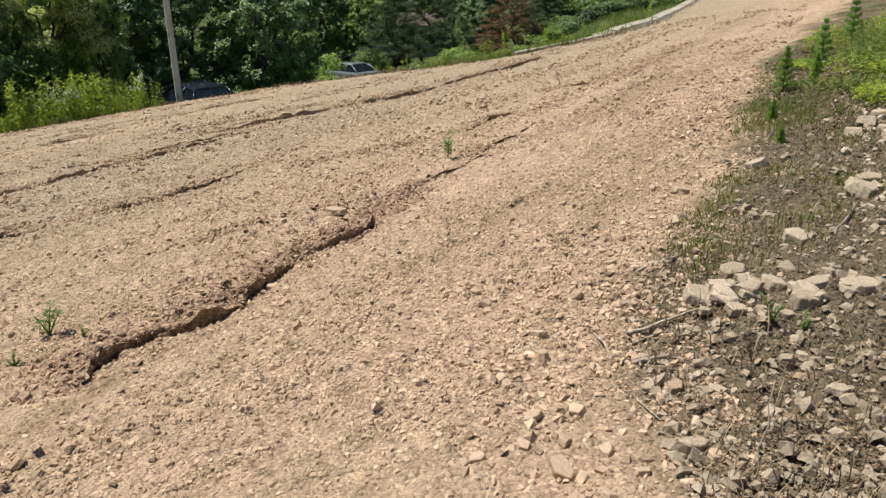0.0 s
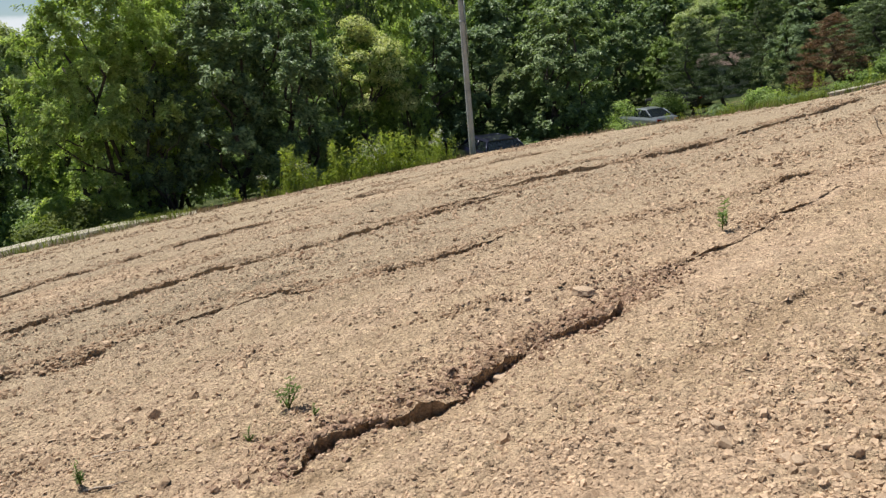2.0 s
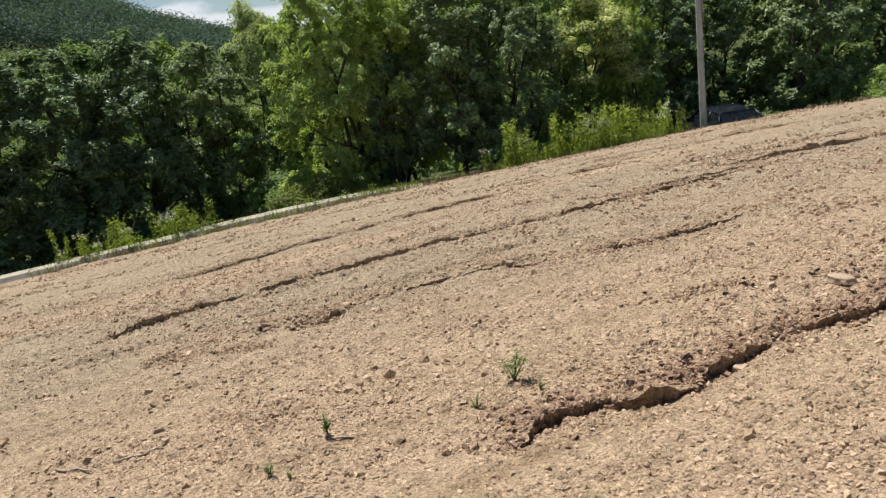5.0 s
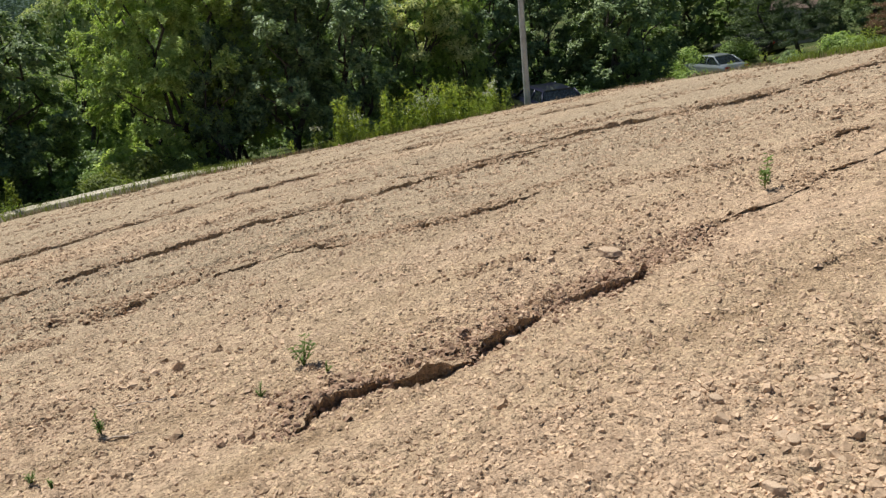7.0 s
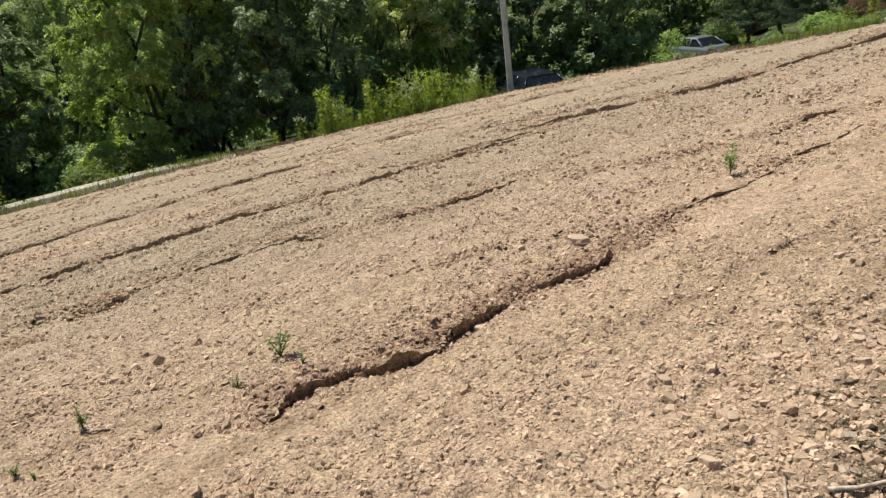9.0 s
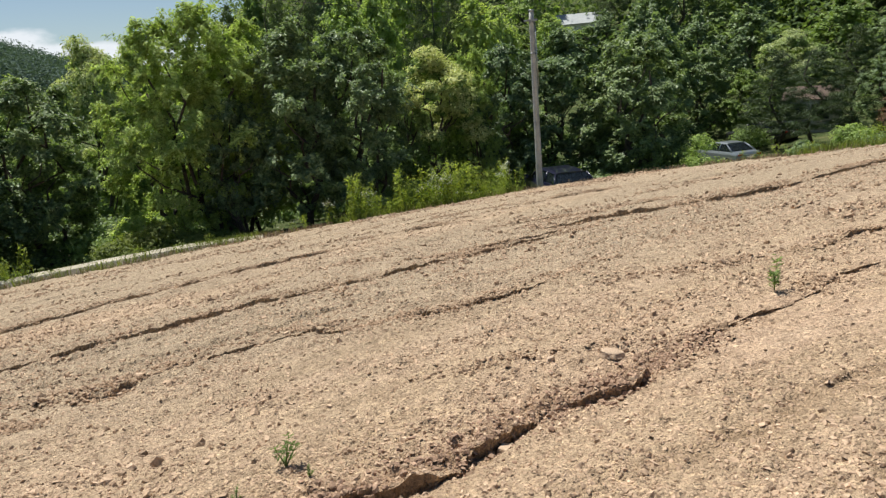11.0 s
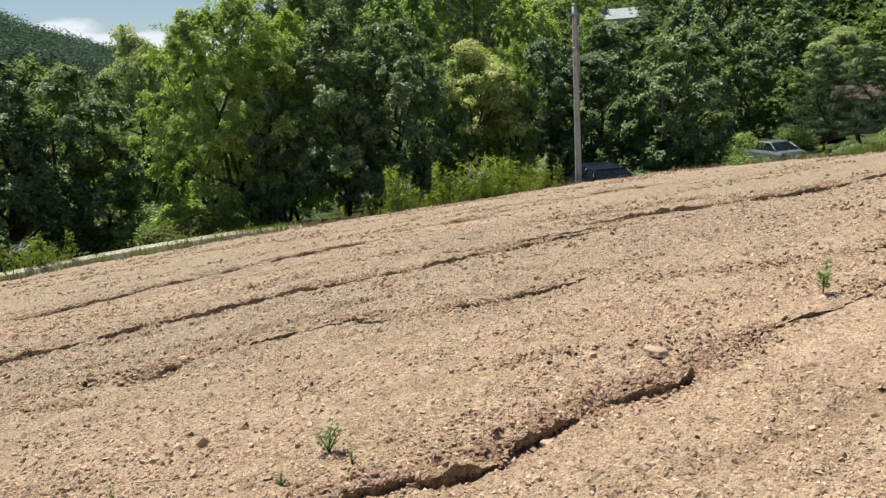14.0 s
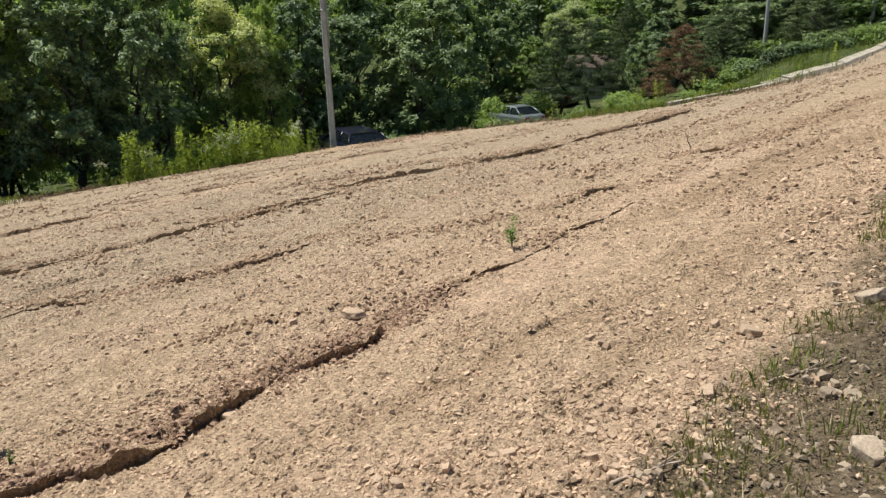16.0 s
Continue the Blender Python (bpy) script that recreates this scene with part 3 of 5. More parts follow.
def top(x, y):
    """The height of the finished ground at places given as arrays."""
    x, y = np.atleast_1d(np.asarray(x, float)), np.atleast_1d(np.asarray(y, float))
    r = np.clip(np.hypot(x - G_CX, y - G_CY), G_RAD[0], G_RAD[-2])
    a = np.arctan2(-(x - G_CX), y - G_CY)
    a = np.where(a < G_AZ[0], a + 2 * math.pi, a)
    i = np.clip(np.searchsorted(G_RAD, r) - 1, 0, len(G_RAD) - 2)
    j = np.clip(np.searchsorted(G_AZ, a) - 1, 0, len(G_AZ) - 1)
    j2 = (j + 1) % len(G_AZ)
    step = np.where(j2 == 0, radians(3.2), G_AZ[j2] - G_AZ[j])
    u = np.clip((r - G_RAD[i]) / (G_RAD[i + 1] - G_RAD[i]), 0, 1)
    v = np.clip((a - G_AZ[j]) / step, 0, 1)
    return (GZ[i, j] * (1 - v) + GZ[i, j2] * v) * (1 - u) + (GZ[i + 1, j] * (1 - v) + GZ[i + 1, j2] * v) * u


def top1(x, y):
    return float(top(x, y)[0])


def polar(az, dist, ex=0.5, ey=0.8):
    """The place at an azimuth in degrees left of +y and a distance from where the walker stands."""
    return ex - math.sin(radians(az)) * dist, ey + math.cos(radians(az)) * dist


# ---------- kerbs ----------
def build_kerb(name, line, step, width, height, label):
    base = tagged(new(name), label, "kerb", kind="structure")
    shape = box_bm(1, 1, 1)
    for q in shape.verts:
        if q.co.y < 0 < q.co.z:
            q.co.y += 0.45
    bmesh.ops.bevel(shape, geom=shape.edges[:], offset=0.03, segments=1, affect="EDGES")
    me = bpy.data.meshes.new("kerb_block")
    shape.to_mesh(me)
    shape.free()
    me.materials.append(M_CONCRETE)
    for k, ((ax, ay), (bx, by)) in enumerate(zip(line, line[1:])):
        ln = math.hypot(bx - ax, by - ay)
        last = k == len(line) - 2 and name == "kerb_low"
        n = max(1, round(ln / step))
        for i in range(n):
            u0, u1 = i / n, (i + 1) / n
            p = [(ax + (bx - ax) * u, ay + (by - ay) * u) for u in (u0, u1)]
            z = [float(lie(*q)) - (0.2 * u * u if last else 0.0) for q, u in zip(p, (u0, u1))]
            mid = Vector(((p[0][0] + p[1][0]) / 2, (p[0][1] + p[1][1]) / 2, (z[0] + z[1]) / 2 + height / 2 - 0.085 + random.uniform(-0.022, 0.022)))
            d = Vector((p[1][0] - p[0][0], p[1][1] - p[0][1], z[1] - z[0]))
            m = Matrix.Translation(mid) @ d.to_track_quat("X", "Z").to_matrix().to_4x4() @ pose(0, 0, 0, 7 + random.uniform(-1.5, 1.5), 0, random.uniform(-0.5, 0.5)) @ Matrix.Diagonal((d.length - 0.014, width, height + 0.1, 1))
            child("kerb_block", me, base, local=m)
    return base


build_kerb("kerb_low", [(-30, -1.9), (-25, 3.7), (-20.7, 9.8), (-19.1, 13.1), (-17.0, 15.2), (-14.8, 17.7)], 1.0, 0.55, 0.20, "pale weathered concrete kerb along the field's low edge")
build_kerb("kerb_high", [(4.75, 23.2), (6.14, 24.75), (7.4, 26.2), (9.65, 31.3), (12.7, 38.5), (17, 49)], 1.2, 0.5, 0.15, "pale concrete channel edge climbing along the field's high side")
build_kerb("kerb_middle", [(2.1, 21.9), (3.0, 22.3), (3.9, 22.8), (4.75, 23.2)], 0.9, 0.2, 0.14, "low pale concrete edging half lost in the grass")


# ---------- stones ----------
def stone_arrays(gen, flat=0.55):
    """A broken angular stone: a jittered block with its corners cut."""
    bm = bmesh.new()
    k = int(gen.integers(5, 8))
    a = (np.arange(k) + gen.uniform(-0.32, 0.32, k)) * 2 * math.pi / k
    ring = gen.uniform(0.72, 1.08, k)
    tip = 0.34 * gen.normal()
    low = np.stack([np.cos(a) * ring, np.sin(a) * ring, np.full(k, -0.9) + gen.normal(0, 0.1, k)], 1)
    shrink = gen.uniform(0.74, 0.98, k) * ring
    high = np.stack([np.cos(a + 0.12) * shrink, np.sin(a + 0.12) * shrink, 0.7 + gen.normal(0, 0.10, k) + tip * np.cos(a + 0.7)], 1)
    pts = np.vstack([low, high]) * np.array([1.0, gen.uniform(0.55, 0.9), flat]) * 0.5
    for p in pts:
        bm.verts.new(p)
    res = bmesh.ops.convex_hull(bm, input=bm.verts[:])
    bmesh.ops.delete(bm, geom=[v for v in bm.verts if not v.link_faces], context="VERTS")
    bmesh.ops.triangulate(bm, faces=bm.faces[:])
    bmesh.ops.recalc_face_normals(bm, faces=bm.faces[:])
    bm.verts.index_update()
    v = np.array([tuple(q.co) for q in bm.verts])
    f = np.array([[q.index for q in face.verts] for face in bm.faces])
    bm.free()
    return v, f


STONES = [stone_arrays(rng, rng.uniform(0.4, 0.75)) for _ in range(14)]


def turn_matrices(n, gen, tilt=0.5):
    a, b, c = gen.uniform(0, 2 * math.pi, n), gen.normal(0, tilt, n), gen.normal(0, tilt, n)
    ca, sa, cb, sb, cc, sc = np.cos(a), np.sin(a), np.cos(b), np.sin(b), np.cos(c), np.sin(c)
    z0, o1 = np.zeros(n), np.ones(n)
    rz = np.stack([ca, -sa, z0, sa, ca, z0, z0, z0, o1], 1).reshape(n, 3, 3)
    rx = np.stack([o1, z0, z0, z0, cb, -sb, z0, sb, cb], 1).reshape(n, 3, 3)
    ry = np.stack([cc, z0, sc, z0, o1, z0, -sc, z0, cc], 1).reshape(n, 3, 3)
    return rz @ rx @ ry


def scatter_stones(name, x, y, size, material, label, gen, shapes=STONES, sink=0.12, tilt=0.35, soft=False):
    z = top(x, y)
    pick = gen.integers(0, len(shapes), len(x))
    turns = turn_matrices(len(x), gen, tilt)
    pieces = []
    for k, (v, f) in enumerate(shapes):
        w = np.where(pick == k)[0]
        if len(w) == 0:
            continue
        p = np.einsum("nij,vj->nvi", turns[w], v) * size[w][:, None, None]
        p += np.stack([x[w], y[w], z[w] + size[w] * sink], 1)[:, None, :]
        pieces.append((p.reshape(-1, 3), (f[None] + (np.arange(len(w)) * len(v))[:, None, None]).reshape(-1, 3)))
    v, f = join(pieces)
    return tagged(new(name, np_mesh(name, v, f, material, soft)), label, "stones", kind="stuff")


def on_field(x, y, margin=0.0):
    d1, s1, _ = along(x, y, EDGE)
    d2, s2, _ = along(x, y, VERGE)
    return (s1 * d1 < -margin) & (s2 * d2 > margin)


def field_places(n, gen, near=1.3, far=17.0, power=1.0):
    """Places over the field, denser round the walker's path."""
    az = np.radians(gen.uniform(-45, 84, n))
    u = gen.random(n)
    r = near * (far / near) ** u if power == 1 else (near + (far - near) * u**power)
    return 0.5 - np.sin(az) * r, 0.7 + np.cos(az) * r


# small lumps for what lies in thousands
def lump_arrays(gen):
    """A broken chip bedded in the soil: five corners below, four above, an uneven flat top."""
    a = (np.arange(5) + gen.uniform(-0.3, 0.3, 5)) * 2 * math.pi / 5
    b = (np.arange(4) + gen.uniform(-0.3, 0.3, 4)) * 2 * math.pi / 4 + gen.uniform(0, 1)
    lo = np.stack([np.cos(a), np.sin(a), np.full(5, -0.6)], 1) * gen.uniform(0.8, 1.1, (5, 1))
    hi = np.stack([np.cos(b) * 0.78, np.sin(b) * 0.78, 0.62 + gen.normal(0, 0.16, 4)], 1) * gen.uniform(0.75, 1.1, (4, 1))
    p = np.vstack([lo, hi]) * 0.5 * np.array([1.0, gen.uniform(0.5, 0.95), gen.uniform(0.42, 0.85)])
    f, i, j = [(5, 6, 7), (5, 7, 8)], 0, 0
    while i < 5 or j < 4:
        if j >= 4 or (i < 5 and (i + 1) / 5 <= (j + 1) / 4):
            f.append((i % 5, (i + 1) % 5, 5 + j % 4))
            i += 1
        else:
            f.append((i % 5, 5 + (j + 1) % 4, 5 + j % 4))
            j += 1
    return p, np.array(f)


LUMPS = [lump_arrays(rng) for _ in range(24)]

gx, gy = field_places(92000, rng, 1.4, 14)
ok = on_field(gx, gy, -0.25)
gx, gy = gx[ok], gy[ok]
cluster = crumbly(gx, gy)
keep = rng.random(len(gx)) < 0.10 + 0.9 * cluster**1.4
gx, gy, cluster = gx[keep], gy[keep], cluster[keep]
gs = 0.0067 * rng.lognormal(0.1, 0.75, len(gx)) * (0.8 + 0.7 * cluster)
gs = np.clip(gs * (1 + 0.13 * np.maximum(0, np.hypot(gx, gy) - 1.5)), 0.003, 0.034 + 0.0022 * np.hypot(gx, gy))
scatter_stones("gravel", gx, gy, gs, M_CHIP, "loose tan stone chips strewn over the bare soil", rng, LUMPS, 0.04)

# larger crumbs over the field's middle and far parts
ca, cr = np.radians(rng.uniform(-25, 80, 190000)), np.sqrt(rng.uniform(6, 640, 190000))
cx0, cy0 = 0.5 - np.sin(ca) * cr, 0.7 + np.cos(ca) * cr
cu, cv = cx0 * math.cos(radians(35)) - cy0 * math.sin(radians(35)), cx0 * math.sin(radians(35)) + cy0 * math.cos(radians(35))
streak = smooth(0.02, 0.30, value_noise(cu * 2.6, cv * 0.22, 81) + 0.5 * value_noise(cx0 * 1.3, cy0 * 1.3, 82))
ok = on_field(cx0, cy0, 0.1) & (rng.random(len(cx0)) < 0.04 + 0.45 * streak + 0.16 * crumbly(cx0, cy0) ** 2)
cx0, cy0, cr = cx0[ok], cy0[ok], cr[ok]
cs0 = np.clip(0.0150 * rng.lognormal(0, 0.65, len(cx0)) * (0.8 + 0.04 * cr) * (1 + 0.6 * streak[ok]), 0.009, 0.11)
pale = rng.random(len(cx0)) < 0.4
scatter_stones("soil_crumbs", cx0[~pale], cy0[~pale], cs0[~pale], M_CLOD, "brown soil crumbs strewn over the graded field", rng, LUMPS, 0.12)
scatter_stones("field_chips", cx0[pale], cy0[pale], cs0[pale], M_CHIP, "pale broken chips strewn over the graded field", rng, LUMPS, 0.12)


def shard_arrays(gen):
    """A flat splinter of stone that shows its ridge and two slopes."""
    p = np.array([[-1, -0.6, -0.4], [1, -0.6, -0.4], [1, 0.6, -0.4], [-1, 0.6, -0.4], [-0.7, 0.1, 0.5], [0.7, 0.1, 0.5]]) * 0.5
    p = (p + gen.uniform(-0.12, 0.12, (6, 3))) * np.array([1.0, gen.uniform(0.7, 1.3), gen.uniform(0.5, 0.9)])
    return p, np.array([(0, 1, 5), (0, 5, 4), (2, 3, 4), (2, 4, 5), (1, 2, 5), (3, 0, 4)])


SHARDS = [shard_arrays(rng) for _ in range(16)]
ha, hr = np.radians(rng.uniform(-22, 76, 92000)), rng.uniform(3.2, 15.0, 92000)
hx0, hy0 = 0.5 - np.sin(ha) * hr, 0.7 + np.cos(ha) * hr
ok = on_field(hx0, hy0, 0.0) & (rng.random(len(hx0)) < 0.22 + 0.78 * crumbly(hx0, hy0))
hx0, hy0, hr = hx0[ok], hy0[ok], hr[ok]
scatter_stones("stone_shards", hx0, hy0, np.clip(0.0135 * rng.lognormal(0, 0.5, len(hx0)) * (0.75 + 0.06 * hr), 0.006, 0.06), M_CHIP, "flat pale stone shards lying all over the soil", rng, SHARDS, 0.16, 0.3)

# a stonier strip where the field meets the verge
k = 9500
u = rng.random(k) ** 1.5
line = np.array(VERGE[2:11])
seg = rng.random(k) ** 1.4 * (len(line) - 1.001)
i0 = seg.astype(int)
fx = line[i0] + (line[i0 + 1] - line[i0]) * (seg - i0)[:, None]
sx = fx[:, 0] + rng.normal(-0.22, 0.30, k)
sy = fx[:, 1] + rng.normal(0.0, 0.35, k)
keep = rng.random(k) < (0.2 + 0.9 * crumbly(sx, sy)) * (0.7 + 0.3 * smooth(1.8, 3.2, sy))
sx, sy = sx[keep], sy[keep]
ss = np.clip(0.0185 * rng.lognormal(0, 0.65, len(sx)), 0.006, 0.065)
scatter_stones("stony_margin", sx, sy, ss, M_CHIP, "broken tan stones along the margin of the field", rng, LUMPS, 0.06, 0.4)

k = 6400
vx, vy = field_places(k * 2, rng, 0.9, 11)
ok = ~on_field(vx, vy, 0.05) & (along(vx, vy, EDGE)[1] < 0) & (vx > 0)
vx, vy = vx[ok], vy[ok]
ss = np.clip(0.025 * rng.lognormal(0, 0.6, len(vx)), 0.006, 0.08)
scatter_stones("verge_rubble", vx, vy, ss, M_GREY_ROCK, "grey broken stones littering the verge", rng, LUMPS, 0.15, 0.5)

# crumbled clods heaped beside the rills
cxs, cys, css = [], [], []
for which, (line, depth, half, bank, reach) in enumerate(RILLS):
    pts = np.array(line)
    length = np.hypot(*np.diff(pts, axis=0).T).sum()
    k = int(1700 * min(1.0, max(depth, bank) / 0.04) * length * (0.4 if pts[:, 1].mean() > 8 else 1.0))
    seg = rng.random(k) * (len(pts) - 1.001)
    i0 = seg.astype(int)
    p = pts[i0] + (pts[i0 + 1] - pts[i0]) * (seg - i0)[:, None]
    d = pts[i0 + 1] - pts[i0]
    nrm = np.stack([-d[:, 1], d[:, 0]], 1) / np.hypot(d[:, 0], d[:, 1])[:, None]
    clear = half + 0.002 * np.hypot(p[:, 0], p[:, 1])
    sort = rng.random(k)
    offs = np.where(sort < 0.62, np.abs(rng.normal(0, reach * 0.75, k)), np.where(sort < 0.88, rng.normal(0.0, clear, k), -np.abs(rng.normal(0, 0.16, k))))
    p = p + nrm * offs[:, None]
    p = p - meander(p[:, 0], p[:, 1])[:, None] * np.array([1.0, 0.6])
    some = rng.random(k) < np.clip((1.1 if which == 0 else 0.5) + 2.2 * fbm(p[:, 0], p[:, 1], 1.6, 3, 78), 0.05, 1)
    p, k = p[some], int(some.sum())
    cxs.append(p[:, 0]), cys.append(p[:, 1]), css.append(np.clip((0.0105 if which == 0 else 0.0125) * rng.lognormal(0, 0.8, k) * (1 + 0.06 * np.hypot(p[:, 0], p[:, 1])), 0.004, 0.06))
scatter_stones("rill_clods", cxs[0], cys[0], css[0], M_SUBSOIL, "crumbled reddish-brown subsoil heaped along the deepest rill", rng, LUMPS, 0.12, 0.6)
scatter_stones("soil_clods", np.concatenate(cxs[1:]), np.concatenate(cys[1:]), np.concatenate(css[1:]), M_CLOD, "crumbled brown soil clods heaped along the rills", rng, LUMPS, 0.10, 0.6)

# single rocks
def chipped_rock(gen, flat, mat):
    """A broken stone with uneven faces and knocked-off corners."""
    v, f = stone_arrays(gen, flat)
    bm = bmesh.new()
    vs = [bm.verts.new(p) for p in v]
    for t in f:
        bm.faces.new([vs[k] for k in t])
    bmesh.ops.dissolve_limit(bm, angle_limit=radians(20), verts=bm.verts[:], edges=bm.edges[:])
    bmesh.ops.bevel(bm, geom=bm.edges[:], offset=0.022, segments=1, affect="EDGES")
    for longest in (0.3, 0.16):
        bmesh.ops.triangulate(bm, faces=bm.faces[:])
        bmesh.ops.subdivide_edges(bm, edges=[e for e in bm.edges if e.calc_length() > longest], cuts=1)
    bmesh.ops.triangulate(bm, faces=bm.faces[:])
    away = Vector(gen.uniform(0, 50, 3))
    for q in bm.verts:
        push = 0.10 * noise.noise(q.co * 2.6 + away) + 0.03 * noise.noise(q.co * 8 + away)
        q.co *= 1 + push + gen.normal(0, 0.012)
    me = bpy.data.meshes.new("rock")
    bm.to_mesh(me)
    bm.free()
    me.materials.append(mat)
    return me


ROCK_MESH = {}
for kind, mat in (("tan", M_TAN_ROCK), ("grey", M_GREY_ROCK)):
    for i in range(10):
        ROCK_MESH[kind, i] = chipped_rock(rng, rng.uniform(0.27, 0.52), mat)


def rock(x, y, size, kind="tan", lift=0.12, turn=None, tilt=14, label="", squash=1.0):
    ob = new("rock", ROCK_MESH[kind, random.randrange(10)])
    z = top1(x, y) + size * lift
    ob.matrix_basis = pose(x, y, z, random.uniform(-tilt, tilt), random.uniform(-tilt, tilt), random.uniform(0, 360) if turn is None else turn) @ Matrix.Diagonal((size, size * random.uniform(0.8, 1.15), size * squash, 1))
    return tagged(ob, label or ("pale tan angular stone lying on bare soil" if kind == "tan" else "grey angular stone on the littered verge"), "rock", "loose stones")


NAMED = [  # x, y, size, kind
    (-0.88, 5.75, 0.155, "tan"), (-1.12, 4.38, 0.12, "tan"), (-1.30, 5.60, 0.10, "tan"), (0.40, 2.66, 0.10, "tan"), (0.41, 2.91, 0.09, "tan"), (0.40, 2.08, 0.08, "tan"), (0.36, 1.90, 0.11, "tan"), (0.31, 2.24, 0.085, "tan"), (0.47, 2.26, 0.075, "tan"),
    (0.75, 2.34, 0.08, "grey"), (0.77, 1.94, 0.12, "grey"), (0.84, 1.90, 0.07, "tan"), (1.40, 4.23, 0.11, "tan"), (1.33, 4.08, 0.07, "tan"), (1.07, 4.16, 0.08, "tan"), (0.92, 4.9, 0.07, "tan"), (1.71, 5.07, 0.13, "tan"), (2.2, 6.82, 0.10, "tan"), (2.32, 5.86, 0.10, "grey"), (2.41, 5.5, 0.19, "grey"), (1.91, 4.28, 0.09, "grey"), (1.92, 3.74, 0.15, "grey"), (1.95, 4.35, 0.08, "grey"), (3.64, 6.28, 0.23, "grey"), (2.61, 4.42, 0.25, "grey"), (2.75, 4.6, 0.20, "grey"), (3.4, 6.0, 0.2, "grey"), (3.9, 6.5, 0.22, "grey"), (3.55, 5.7, 0.18, "grey"), (1.35, 2.19, 0.09, "grey"),
    (1.18, 3.06, 0.17, "grey"), (1.30, 3.22, 0.10, "grey"), (1.39, 3.28, 0.15, "grey"), (1.53, 3.12, 0.14, "grey"), (1.55, 2.87, 0.16, "grey"), (1.68, 3.02, 0.16, "grey"), (1.78, 3.14, 0.12, "grey"), (1.38, 3.02, 0.12, "grey"), (1.27, 2.9, 0.10, "grey"), (1.86, 2.97, 0.15, "grey"), (1.66, 3.3, 0.10, "grey"), (1.44, 2.8, 0.09, "grey"), (1.62, 2.98, 0.13, "grey"),
    (0.52, 2.0, 0.06, "tan"), (0.26, 2.06, 0.07, "tan"), (0.60, 1.85, 0.06, "tan"), (-2.0, 3.08, 0.06, "tan"), (-1.56, 3.24, 0.06, "tan"), (-2.52, 3.28, 0.06, "tan"), (-3.2, 4.0, 0.06, "tan"),
]
for x, y, s, kd in NAMED:
    rock(x, y, s * (1.3 if s == 0.155 else 1.1), kd, 0.13, turn=8 if s == 0.155 else None, tilt=6 if s == 0.155 else 14, label="large pale stone beside the washed rill" if s == 0.155 else "", squash=0.75 if s == 0.155 else 1.0)
for _ in range(26):
    a, q = random.uniform(0, 2 * math.pi), math.sqrt(random.random())
    rock(1.52 + 0.36 * q * math.cos(a), 3.02 + 0.24 * q * math.sin(a), random.uniform(0.07, 0.16), "grey", random.uniform(0.12, 0.35), tilt=12, label="pale beige angular stone in a loose heap", squash=0.9)
for _ in range(76):
    i0 = random.randrange(2, 9)
    (ax, ay), (bx, by) = VERGE[i0], VERGE[i0 + 1]
    u = random.random()
    x, y = ax + (bx - ax) * u + random.gauss(-0.42, 0.30), ay + (by - ay) * u + random.gauss(0, 0.25)
    rock(x, y, random.uniform(0.045, 0.09), "tan", 0.1)
for _ in range(72):
    i0 = random.randrange(2, 9)
    (ax, ay), (bx, by) = VERGE[i0], VERGE[i0 + 1]
    u = random.random()
    x, y = ax + (bx - ax) * u + abs(random.gauss(0.3, 0.8)) + 0.15, ay + (by - ay) * u - abs(random.gauss(0, 0.35))
    rock(x, y, random.uniform(0.05, 0.10), "grey", 0.1)
# the paler, stonier bank beyond the litter
for _ in range(60):
    y = random.uniform(3.8, 9.5)
    x = 0.45 * y + random.uniform(0.75, 2.4)
    rock(x, y, random.uniform(0.08, 0.20), "grey", 0.08, label="pale grey broken slab on the stony bank")
k = 2600
by = rng.uniform(3.4, 13, k)
bx = 0.45 * by + rng.uniform(0.6, 3.0, k) * (0.6 + 0.06 * by)
scatter_stones("bank_rubble", bx, by, np.clip(0.034 * rng.lognormal(0, 0.55, k), 0.012, 0.12), M_GREY_ROCK, "grey broken stones covering the bank", rng, LUMPS, 0.12, 0.5)


